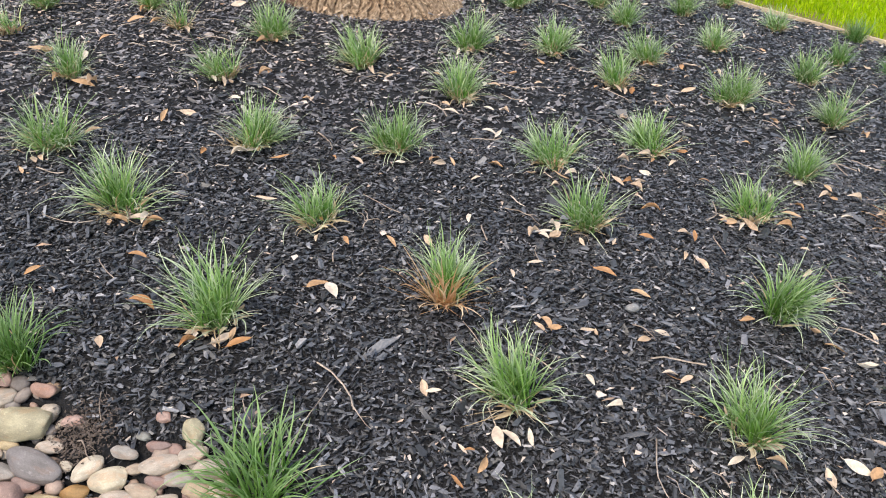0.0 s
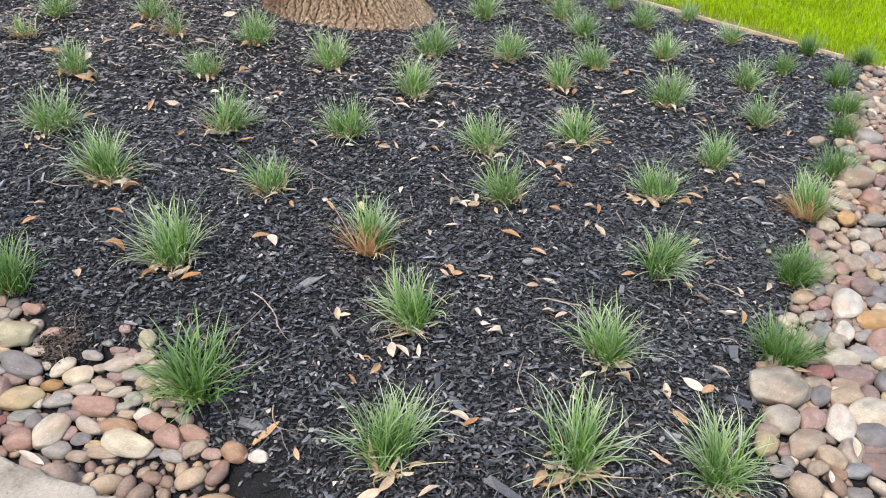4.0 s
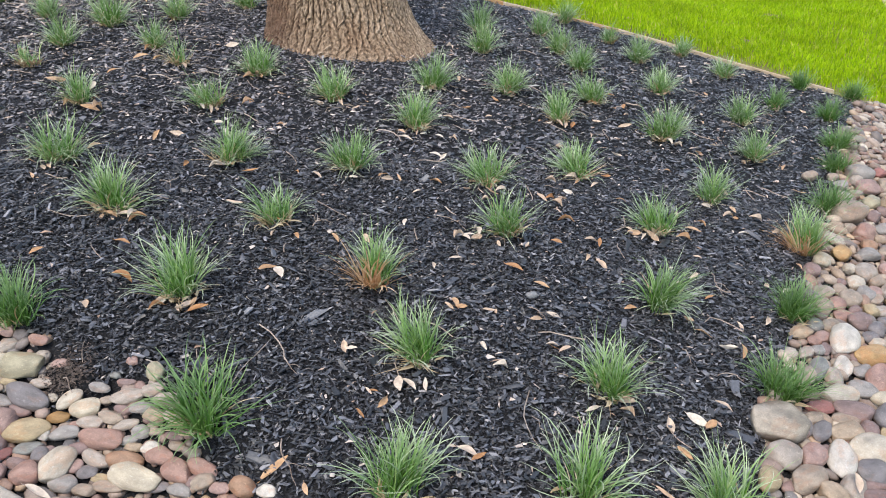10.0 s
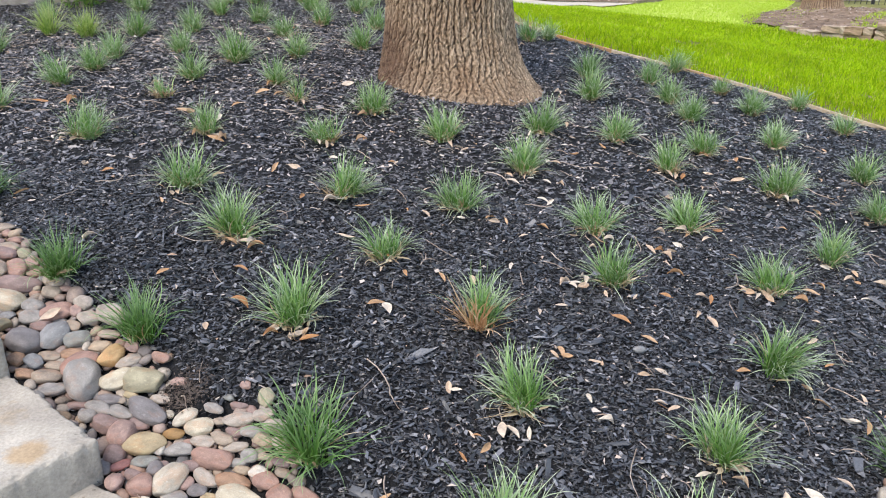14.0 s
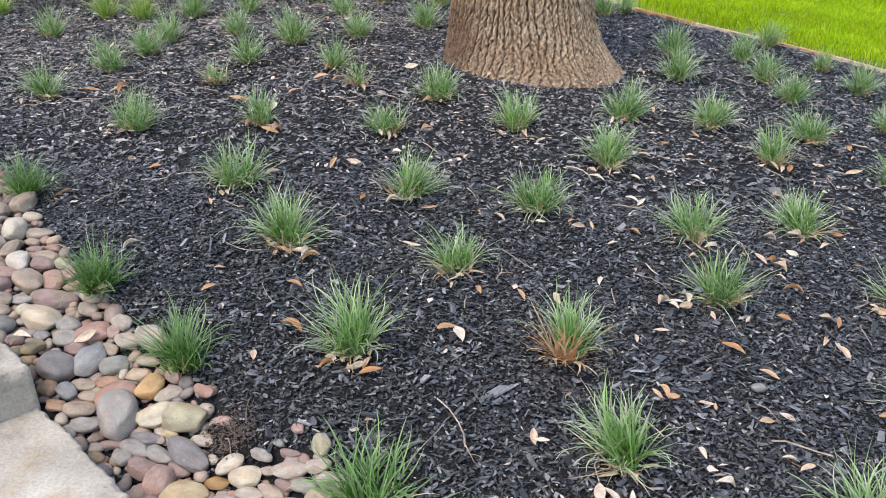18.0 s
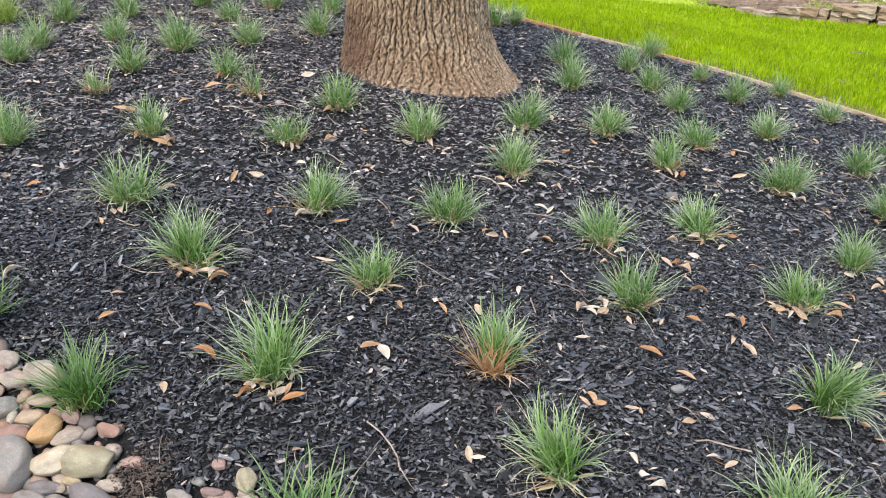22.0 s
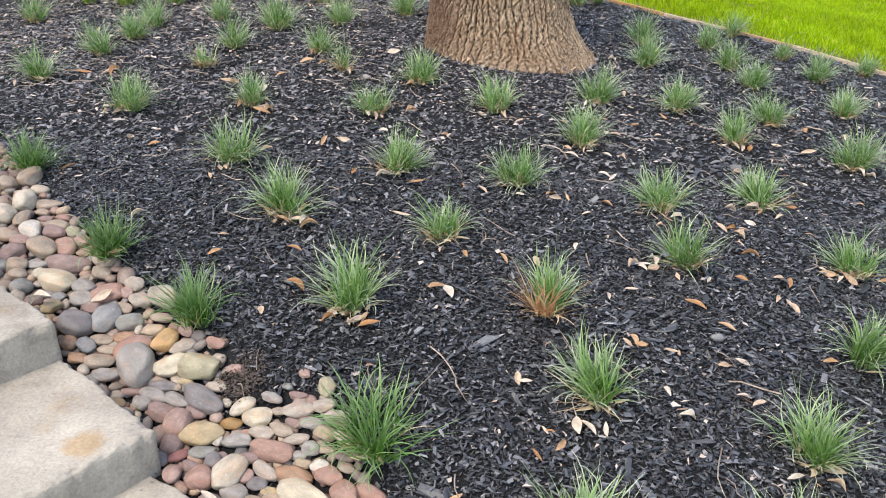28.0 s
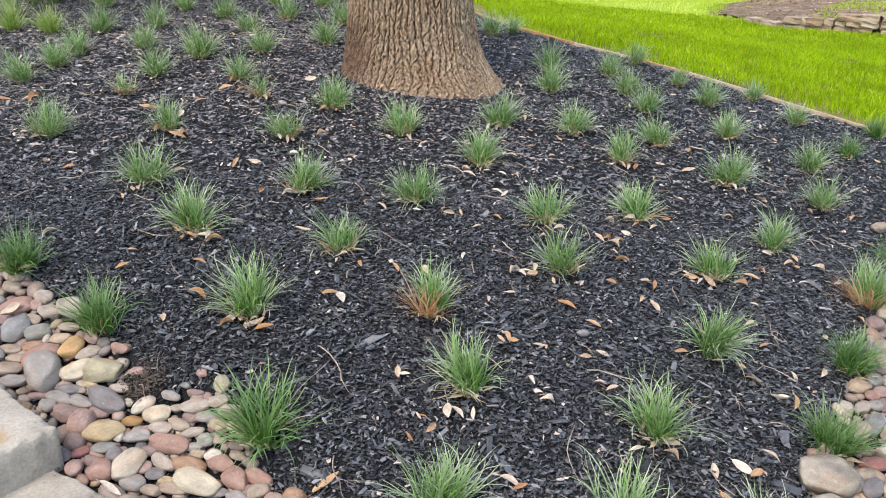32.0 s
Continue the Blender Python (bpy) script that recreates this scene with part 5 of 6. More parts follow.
# ---------------------------------------------------------------- concrete steps and walks
def concrete_steps():
    """A flight of broad concrete steps that climbs beside the bed."""
    along, across = Vector((-0.793, 0.609)), Vector((-0.609, -0.793))
    foot = Vector((-1.045, 1.866))
    label = "worn pale concrete step with rounded, stained edges"
    for i in range(5):
        a = foot + along * (0.581 * i)
        b = a + along * (0.70 if i < 4 else 1.6)
        z = 0.115 + 0.15 * i
        corners = [a, b, b + across * 1.5, a + across * 1.5]
        data = worn_block("concrete_step", [(p.x, p.y) for p in corners], z - 0.40, z, CONCRETE)
        tagged(new("concrete_step", data), label, "step", "flight of concrete steps")
    # the landing at its foot, splayed out along the stones
    data = worn_block("concrete_landing", [(0.25, 1.09), (-1.02, 1.815), (-1.24, 1.95), (-2.15, 0.78), (-0.66, -0.10)], -0.30, -0.03, CONCRETE)
    tagged(new("concrete_landing", data), "pale worn concrete landing at the foot of the steps", "pavement", kind="structure")


concrete_steps()


def slabs(name, a, b, width, length, mat, label, lift=0.02, gap=0.012):
    """Paving slabs laid end to end from a to b; the line is their left edge."""
    a, b = Vector(a), Vector(b)
    d = (b - a).normalized()
    s = Vector((d.y, -d.x))
    top = thing(name, pose(0, 0, 0), label, "pavement", kind="structure")
    for i in range(round((b - a).length / length)):
        p, q = a + d * (length * i + gap / 2), a + d * (length * (i + 1) - gap / 2)
        bm = bmesh.new()
        vs = []
        for base in (-0.14, 0.0):
            for c in (p, q, q + s * width, p + s * width):
                vs.append(bm.verts.new((c.x, c.y, float(land(c.x, c.y)) + lift + base)))
        for f in SIDES.tolist():
            bm.faces.new([vs[k] for k in f])
        bmesh.ops.recalc_face_normals(bm, faces=bm.faces)
        bmesh.ops.bevel(bm, geom=list(bm.edges), offset=0.008, segments=2, affect="EDGES")
        part("slab", from_bmesh("slab", bm, mat[i % len(mat)]), top)
    return top


slabs("pavement", (1.62, 0.40), (6.62, 8.30), 1.5, 3.12, [CONCRETE], "stained grey concrete pavement beside the river stones", 0.008, 0.006)
slabs("driveway", (6.62, 8.30), (11.5, 16.0), 5.0, 3.0, [PALE_CONCRETE], "clean pale concrete driveway slabs", 0.035)


# ---------------------------------------------------------------- edging boards and lawn
edging = thing("lawn_edging", pose(0, 0, 0), "thin weathered wooden edging board between bed and lawn", "edging", kind="structure")
for (ax, ay), (bx, by) in zip(EDGING[1:-1], EDGING[2:]):
    p, q = Vector((ax, ay)), Vector((bx, by))
    s = Vector((q.y - p.y, p.x - q.x)).normalized() * 0.011
    bm = bmesh.new()
    vs = []
    for base in (-0.08, 0.038):
        for c in (p - s, q - s, q + s, p + s):
            vs.append(bm.verts.new((c.x, c.y, float(land(c.x, c.y)) + base)))
    for f in SIDES.tolist():
        bm.faces.new([vs[k] for k in f])
    bmesh.ops.recalc_face_normals(bm, faces=bm.faces)
    bmesh.ops.bevel(bm, geom=list(bm.edges), offset=0.004, segments=1, affect="EDGES")
    part("board", from_bmesh("board", bm, WOOD), edging)


def turf(name, n, box, height, width, poly, mat=LAWN, label="bright green mown lawn grass"):
    """Grass blades of a lawn: bent slivers in one mass."""
    x, y = scatter(poly, n, *box)
    # thin, worn patches
    bare = np.array([noise.noise((p * 1.1, q * 1.1, 4)) + 0.4 * noise.noise((p * 5, q * 5, 1)) for p, q in zip(x, y)])
    keep = bare < rng.uniform(0.38, 0.62, len(x))
    for bx, by, br in BARE_SPOTS:
        keep &= np.hypot(x - bx, y - by) > br * rng.uniform(0.4, 1.3, len(x))
    # the grass thins out along the edging board
    gap = np.full(len(x), 9.0)
    for (ax, ay), (bx, by) in zip(EDGING[1:-1], EDGING[2:]):
        u = np.clip(((x - ax) * (bx - ax) + (y - ay) * (by - ay)) / ((bx - ax) ** 2 + (by - ay) ** 2), 0, 1)
        gap = np.minimum(gap, np.hypot(x - ax - u * (bx - ax), y - ay - u * (by - ay)))
    keep &= gap > rng.uniform(0.0, 0.72, len(x)) + 0.35 * bare
    x, y, gap = x[keep], y[keep], gap[keep]
    n = len(x)
    a = rng.uniform(0, 2 * np.pi, n)
    h, w = height * rng.uniform(0.5, 1.2, n) * np.clip(0.45 + gap / 0.6, 0, 1), width * rng.uniform(0.6, 1.3, n)
    z = land(x, y)
    lean = rng.uniform(0.1, 0.9, n) * h
    b = rng.uniform(0, 2 * np.pi, n)
    rows = [np.stack([x + np.cos(a) * w * k, y + np.sin(a) * w * k, z - 0.01], -1) for k in (-0.5, 0.5)]
    rows += [np.stack([x + np.cos(a) * w * k + np.cos(b) * lean * 0.35, y + np.sin(a) * w * k + np.sin(b) * lean * 0.35, z + h * 0.6], -1) for k in (0.4, -0.4)]
    rows += [np.stack([x + np.cos(b) * lean, y + np.sin(b) * lean, z + h], -1)]
    verts = np.stack(rows, 1).reshape(-1, 3)
    o = 5 * np.arange(n)[:, None]
    faces = (np.array([0, 1, 2, 3]) + o).tolist() + (np.array([3, 2, 4]) + o).tolist()
    return tagged(new(name, mesh(name, verts, faces, mat)), label, "lawn", kind="stuff")


turf("lawn_grass", 104000, (1.0, 8.5, 6.0, 11.5), 0.062, 0.009, NEAR_LAWN)
turf("lawn_grass", 50000, (0.4, 9.0, 11.5, 17.0), 0.065, 0.014, NEAR_LAWN)
turf("lawn_grass", 90000, (0.4, 12.0, 13.0, 34.0), 0.035, 0.020, FAR_LAWN, SUN_PALE_LAWN, "paler short-mown lawn further off")
turf("lawn_grass", 5000, (5.6, 10.0, 14.0, 20.0), 0.05, 0.022, [(5.6, 15.0), (6.6, 14.2), (7.6, 16.4), (9.6, 19.0), (9.4, 20.4), (6.6, 18.0)], SUN_PALE_LAWN, "thin grass creeping over the mulch ring")
turf("lawn_grass", 8000, (7.2, 12.0, 12.6, 18.0), 0.09, 0.022, [(7.3, 13.6), (8.2, 12.9), (9.2, 12.7), (12.0, 14.4), (12.0, 17.6), (9.4, 16.6), (8.0, 15.2)], SUN_PALE_LAWN, "tufted yellow-green grass inside the stone ring")


# ---------------------------------------------------------------- fallen leaves
def leaf_mesh(seed, curl, fold, slim, mat):
    """A dry leaf: a plain pointed oval, creased along its rib, edges rolled up a little, with a stalk."""
    verts, faces = [], []
    rows = 13
    for k in range(rows):
        u = k / (rows - 1)
        w = slim * math.sin(math.pi * (0.02 + 0.96 * u ** 0.9)) ** 0.85
        zc = 0.10 * curl * math.sin(u * 3.0) + 0.012 * math.sin(u * 7 + seed)
        bend = 0.05 * math.sin(u * 2.4 + seed)
        for s in (-1, -0.5, 0, 0.5, 1):
            verts.append((u - 0.5, bend + s * w, zc + abs(s) ** 1.5 * w * fold * (1 + 0.3 * math.sin(u * 5 + s + seed))))
    for k in range(rows - 1):
        for s in range(4):
            faces.append((k * 5 + s, k * 5 + s + 1, k * 5 + s + 6, k * 5 + s + 5))
    b = len(verts)
    verts += [(-0.5, -0.010, 0.01), (-0.5, 0.010, 0.01), (-0.66, 0.03, 0.03), (-0.66, 0.018, 0.03)]
    faces.append((b, b + 1, b + 2, b + 3))
    return mesh("fallen_leaf", verts, faces, mat, True)


LEAVES = [leaf_mesh(i, c, f, s, LEAF) for i, (c, f, s) in enumerate([(0.5, 0.25, 0.17), (-0.4, 0.4, 0.14), (0.9, 0.55, 0.18), (0.2, 0.2, 0.20), (1.2, 0.3, 0.14), (0.4, 0.8, 0.17), (0.7, 0.35, 0.21), (-0.8, 0.3, 0.12), (2.2, 1.2, 0.20), (-1.6, 0.9, 0.22), (1.8, 1.6, 0.16)])]
LEAF_SPOTS_A = [
    (-0.26, 2.58, 0.122, 35), (0.06, 1.86, 0.060, -60), (0.13, 1.90, 0.068, -120), (0.56, 2.91, 0.100, -30), (0.72, 2.68, 0.120, -35), (0.48, 3.39, 0.100, -50), (0.52, 3.69, 0.090, -20),
    (-0.44, 3.09, 0.110, -10), (-0.77, 2.50, 0.087, -5), (0.02, 2.15, 0.062, -80), (0.54, 2.07, 0.067, 0), (-0.01, 2.82, 0.065, -60), (0.56, 2.38, 0.064, 10), (0.38, 2.65, 0.054, -85),
    (0.48, 2.72, 0.065, 5), (1.0, 3.32, 0.079, -50), (1.15, 2.46, 0.066, 0), (1.41, 2.34, 0.106, -40), (0.77, 2.19, 0.076, -40), (1.06, 3.10, 0.087, -15), (1.39, 3.07, 0.078, -20), (-0.50, 4.30, 0.081, 0),
]
LEAF_SPOTS_B = [
    (-0.55, 3.45, 0.089, -10), (-2.68, 4.89, 0.15, 0), (-2.49, 4.86, 0.16, 20), (-0.72, 5.49, 0.13, 15), (-1.27, 5.15, 0.15, 0), (-0.29, 3.98, 0.063, 0), (-0.82, 2.74, 0.075, -15),
    (-1.34, 3.32, 0.068, -60), (0.43, 2.40, 0.068, -60), (1.44, 3.65, 0.064, 0), (1.09, 3.51, 0.071, 0), (-1.44, 4.55, 0.12, 5), (-0.19, 1.70, 0.15, 25), (0.94, 1.94, 0.112, -10),
    (1.18, 1.88, 0.095, -30), (1.31, 1.95, 0.085, -35), (1.07, 1.73, 0.07, -60), (0.37, 1.70, 0.083, -35), (0.94, 1.57, 0.102, -50), (0.60, 2.93, 0.09, -80), (1.49, 2.28, 0.11, 0), (2.18, 3.37, 0.1, -20),
]
LEAF_SPOTS_C = [
    (1.73, 3.16, 0.094, -40), (2.04, 4.88, 0.14, -10), (1.91, 5.0, 0.12, 0), (2.65, 6.17, 0.13, 0), (-1.32, 4.17, 0.14, 10), (0.76, 2.20, 0.058, -20), (-0.10, 1.62, 0.046, -80), (0.09, 1.95, 0.044, -60),
    (0.50, 2.17, 0.048, -60), (1.39, 2.43, 0.068, 0), (0.52, 2.89, 0.08, 40), (-0.50, 2.37, 0.055, 70), (-0.55, 2.34, 0.05, 110), (-0.86, 2.96, 0.10, 10), (-0.61, 2.39, 0.06, 20),
]
LEAF_SPOTS_D = [
    (0.37, 3.89, 0.13, -30), (1.14, 2.95, 0.085, 0), (1.12, 2.75, 0.09, -75), (2.71, 3.82, 0.13, -10), (2.01, 3.35, 0.08, 20), (1.27, 3.99, 0.10, 40), (1.22, 3.58, 0.08, 0), (0.61, 4.26, 0.11, 70),
    (1.83, 4.44, 0.13, 10), (2.83, 5.70, 0.13, 80), (-1.66, 4.68, 0.14, 15), (-1.73, 3.66, 0.08, 0), (-0.90, 3.79, 0.08, 60), (0.08, 4.31, 0.11, -10), (0.51, 3.11, 0.09, -40), (2.22, 3.24, 0.10, 30),
]


def drop_leaf(n, x, y, size, turn, lift=0.012):
    r = random.Random(n * 7 + 3)
    m = Matrix.Translation((x, y, float(land(x, y)) + lift)) @ slope(x, y) @ pose(0, 0, 0, r.gauss(0, 20), r.gauss(0, 12), turn) @ Matrix.Diagonal((size, size, size, 1))
    ob = new("fallen_leaf", LEAVES[n % len(LEAVES)])
    ob.matrix_basis = m
    tagged(ob, "curled dry oak leaf, tan to orange, on black mulch", "fallen leaf", "fallen leaves")


for n, (x, y, size, turn) in enumerate(LEAF_SPOTS_A + LEAF_SPOTS_B + LEAF_SPOTS_C + LEAF_SPOTS_D):
    drop_leaf(n, x, y, size * (0.86 if size < 0.1 else 0.72), turn, 0.030)
    if n % 3 == 0:
        # leaves drift together
        drop_leaf(n + 61, x + 0.35 * size, y - 0.3 * size, size * 0.7, turn + 70, 0.040)
# dry scraps gathered at the downhill foot of the clumps
r = random.Random(77)
for n, (kind, x, y, size) in enumerate(TUFTS_NEAR + TUFTS_MIDDLE):
    if kind in ("full", "open", "short"):
        for k in range(4 if kind == "short" else 3):
            drop_leaf(900 + 4 * n + k, x + r.gauss(0, 0.08), y - r.uniform(0.07, 0.15), r.uniform(0.040, 0.080), r.uniform(0, 360), 0.034)
# leaves caught on the river stones
for n, (x, y, size, turn) in enumerate([(-1.66, 2.41, 0.11, 10), (-1.46, 2.45, 0.10, 40), (-1.70, 2.36, 0.07, -20), (-1.48, 2.63, 0.09, 10), (-0.86, 1.75, 0.10, -15), (1.60, 1.62, 0.09, 80), (1.44, 1.50, 0.08, 60)]):
    drop_leaf(800 + n, x, y, size * 0.8, turn, 0.070)
r = random.Random(31)
for n in range(95):
    x, y = r.uniform(-3.4, 3.9), 2.2 + 5.8 * r.random() ** 0.8
    if inside(BED, x, y):
        drop_leaf(100 + n, x, y, r.uniform(0.035, 0.085), r.uniform(0, 360), 0.028)

for n in range(60):
    x, y = r.uniform(0.2, 2.6), r.uniform(2.2, 4.8)
    if inside(BED, x, y):
        drop_leaf(400 + n, x, y, r.uniform(0.04, 0.075), r.uniform(0, 360), 0.028)


def litter(name, n, box, size, mat, label, poly=None, lift=0.026):
    """Leaf crumbs and splinters, too small to tell apart."""
    x, y = scatter(poly or BED, n, *box)
    n = len(x)
    a, s = rng.uniform(0, 2 * np.pi, n), size * rng.uniform(0.4, 1.3, n)
    t = rng.uniform(0.15, 0.5, n)
    z = land(x, y) + lift
    ca, sa = np.cos(a), np.sin(a)
    rows = []
    # torn outlines: no two corners alike
    for u, v, w in ((-1, 0, 0), (0.1, -1, 0.15), (1, 0.1, 0), (-0.1, 1, 0.3)):
        u, v, w = u * rng.uniform(0.3, 1.2, n), v * rng.uniform(0.3, 1.5, n) + rng.uniform(-0.4, 0.4, n), w + rng.uniform(0, 0.5, n)
        rows.append(np.stack([x + s * (u * ca - v * t * sa), y + s * (u * sa + v * t * ca), z + w * s * 0.6], -1))
    verts = np.stack(rows, 1).reshape(-1, 3)
    faces = np.array([0, 1, 2, 3]) + 4 * np.arange(n)[:, None]
    tagged(new(name, mesh(name, verts, faces, mat)), label, "litter", kind="stuff")


litter("leaf_litter", 420, (-3.0, 3.8, 1.2, 5.0), 0.020, PALE, "torn pale pieces of dry leaf on the mulch")
litter("leaf_litter", 420, (-4.8, -1.0, 4.6, 7.8), 0.034, PALE, "pale leaf scraps and bark bits by the house")
litter("leaf_litter", 600, (-4.6, 4.6, 4.0, 8.2), 0.028, PALE, "torn pale pieces of dry leaf round the tree")
litter("leaf_litter", 1300, (-3.0, 3.8, 1.2, 5.0), 0.012, PALE, "pale crumbs of dry leaf on the mulch")
litter("leaf_litter", 2600, (-4.6, 4.6, 4.2, 8.2), 0.017, PALE, "pale crumbs of dry leaf round the tree")


def twigs(n, seed, box=(-2.5, 3.2, 1.4, 6.0)):
    """Thin pale rootlets and pine straw lying on the mulch."""
    r = random.Random(seed)
    verts, faces = [], []
    for _ in range(n):
        x, y, a = r.uniform(box[0], box[1]), r.uniform(box[2], box[3]), r.uniform(0, 6.28)
        if not inside(BED, x, y):
            continue
        length, w, bend = r.uniform(0.05, 0.20), r.uniform(0.0012, 0.0028), r.gauss(0, 6)
        for k in range(5):
            b = len(verts)
            z = float(land(x, y)) + 0.030 + 0.006 * math.sin(k * 1.3 + a)
            sx, sy = -math.sin(a) * w, math.cos(a) * w
            verts += [(x - sx, y - sy, z), (x + sx, y + sy, z), (x, y, z + w * 1.5)]
            if k:
                faces += [(b - 3, b - 2, b + 1, b), (b - 2, b - 1, b + 2, b + 1), (b - 1, b - 3, b, b + 2)]
            x, y, a = x + math.cos(a) * length / 4, y + math.sin(a) * length / 4, a + bend * length / 4
    tagged(new("twigs", mesh("twigs", verts, faces, TWIG)), "thin pale twigs and rootlets scattered on mulch", "twigs", kind="stuff")


twigs(190, 8)
twigs(420, 9, (-4.8, -0.8, 4.6, 7.8))


def fallen_twig(ax, ay, bx, by, seed):
    """A bent twig with a side shoot lying on the mulch."""
    r = random.Random(seed)
    verts, faces = [], []

    def rod(p, q, w, k=7):
        b = len(verts)
        d = Vector((q[0] - p[0], q[1] - p[1]))
        s = Vector((-d.y, d.x)).normalized()
        for i in range(k):
            u = i / (k - 1)
            o = s * (d.length * 0.10 * math.sin(u * 4 + seed) + r.gauss(0, 0.003))
            x, y = p[0] + d.x * u + o.x, p[1] + d.y * u + o.y
            z, e = float(land(x, y)) + 0.034 + 0.012 * math.sin(u * 3), w * (1 - 0.6 * u)
            verts.extend([(x - s.x * e, y - s.y * e, z), (x, y, z - e), (x + s.x * e, y + s.y * e, z), (x, y, z + e)])
            if i:
                for m in range(4):
                    faces.append((b + 4 * i - 4 + m, b + 4 * i - 4 + (m + 1) % 4, b + 4 * i + (m + 1) % 4, b + 4 * i + m))
    rod((ax, ay), (bx, by), 0.0026)
    mx, my = ax + 0.45 * (bx - ax), ay + 0.45 * (by - ay)
    rod((mx, my), (mx + 0.35 * (bx - ax) - 0.25 * (by - ay), my + 0.35 * (by - ay) + 0.25 * (bx - ax)), 0.0016, 5)
    tagged(new("fallen_twig", mesh("fallen_twig", verts, faces, TWIG, True)), "thin bent pale twig lying on black mulch", "twig", "fallen twigs")


for n, ends in enumerate([(-2.67, 4.80, -3.16, 5.11), (-2.43, 5.08, -2.72, 4.99), (-2.54, 4.47, -2.33, 4.29), (-0.10, 2.89, -0.08, 3.00), (-0.09, 2.94, -0.03, 2.92), (0.46, 3.06, 0.55, 2.93), (0.68, 2.90, 0.72, 2.84), (-0.88, 2.11, -0.83, 2.06), (-0.81, 3.11, -0.71, 3.09), (-0.18, 2.10, -0.14, 2.02), (-0.16, 1.78, -0.14, 1.63), (0.73, 2.41, 0.76, 2.33), (1.36, 2.11, 1.45, 2.08), (1.27, 2.23, 1.28, 2.15), (1.63, 2.78, 1.64, 2.61), (0.60, 1.96, 0.59, 1.70)]):
    fallen_twig(*ends, n)


# ---------------------------------------------------------------- the house behind the bed
def box_mesh(name, x0, x1, y0, y1, z0, z1, mat, edge=0.0):
    bm = bmesh.new()
    vs = [bm.verts.new((x, y, z)) for z in (z0, z1) for x, y in ((x0, y0), (x1, y0), (x1, y1), (x0, y1))]
    for f in SIDES.tolist():
        bm.faces.new([vs[k] for k in f])
    bmesh.ops.recalc_face_normals(bm, faces=bm.faces)
    if edge:
        bmesh.ops.bevel(bm, geom=list(bm.edges), offset=edge, segments=1, affect="EDGES")
    return from_bmesh(name, bm, mat)


def brick_wall(name, a, b, base, courses, high, label, length=0.215, rise=0.075, mats=(BRICK, MORTAR, CONCRETE), foot=0.05, seams=()):
    """A house wall from a to b: concrete footing, single bricks up to where the eye reaches, plain above."""
    a, b = Vector(a), Vector(b)
    run = (b - a).length
    m = Matrix.Translation((a.x, a.y, base)) @ pose(0, 0, 0, 0, 0, math.degrees(math.atan2(b.y - a.y, b.x - a.x)))
    top = thing(name, m, label, "wall", kind="structure")
    part("core", box_mesh("core", 0, run, 0.004, 0.25, -0.4, high, mats[1]), top)
    part("footing", box_mesh("footing", -0.02, run + 0.02, -0.03, 0.2, -0.4, foot, mats[2], 0.01), top, "pale concrete plinth")
    brick = box_mesh("brick", 0.004, length - 0.004, -0.004, 0.05, 0.004, rise - 0.004, mats[0], 0.004)
    for j in range(courses):
        for i in range(int(run / length)):
            x = i * length + (0.5 * length if j % 2 else 0)
            if x + length <= run:
                part("brick", brick, top, "", pose(x, 0, foot + 0.004 + j * rise))
    for x in seams:
        part("seam", box_mesh("seam", x - 0.012, x + 0.012, -0.036, 0.03, -0.3, high, IRON), top, "dark upright seam in the brickwork")
    return top


SEAMS = (1.67, 4.50, 4.83)
brick_wall("house_wall", (-6.6, 8.75), (-1.2, 11.0), 0.86, 10, 3.0, "tan and pink brick house wall on a concrete footing", foot=0.17, seams=SEAMS)
brick_wall("house_wall", (-1.2, 11.05), (0.1, 12.4), 0.88, 10, 3.0, "tan brick return of the house wall")


def leafy(n, rx, ry, rz, size, seed, mat):
    """A crown of small leaves with gaps, denser towards its outside."""
    r = np.random.default_rng(seed)
    d = r.normal(0, 1, (n, 3))
    d /= np.linalg.norm(d, axis=1)[:, None]
    rad = 0.45 + 0.55 * r.random(n) ** 0.5 + 0.18 * np.array([noise.noise(Vector(q * 2.1) + Vector((seed, 0, 0))) for q in d])
    c = d * rad[:, None] * (rx, ry, rz) + (0, 0, rz * 0.85)
    c[:, 2] = np.maximum(c[:, 2], 0.01)
    u = r.normal(0, 1, (n, 3))
    u /= np.linalg.norm(u, axis=1)[:, None]
    v = np.cross(u, d)
    v /= np.linalg.norm(v, axis=1)[:, None] + 1e-6
    s = size * r.uniform(0.6, 1.3, n)[:, None]
    verts = np.stack([c - u * s, c + v * s * 0.42 + d * s * 0.15, c + u * s, c - v * s * 0.42 + d * s * 0.15], 1).reshape(-1, 3)
    return mesh("leaves", verts, np.array([0, 1, 2, 3]) + 4 * np.arange(n)[:, None], mat)


def stems(n, height, spread, seed):
    r = random.Random(seed)
    verts, faces = [], []
    for _ in range(n):
        a, b = r.uniform(0, 6.28), len(verts)
        for z, w, o in ((-0.03, 0.010, 0.1), (height * 0.5, 0.007, 0.5), (height, 0.003, 1.0)):
            for k in range(4):
                t = a + k * 1.5708
                verts.append((math.cos(a) * spread * o + math.cos(t) * w, math.sin(a) * spread * o + math.sin(t) * w, z))
        for j in (0, 4):
            for k in range(4):
                faces.append((b + j + k, b + j + (k + 1) % 4, b + j + 4 + (k + 1) % 4, b + j + 4 + k))
    return mesh("branches", verts, faces, TWIG)


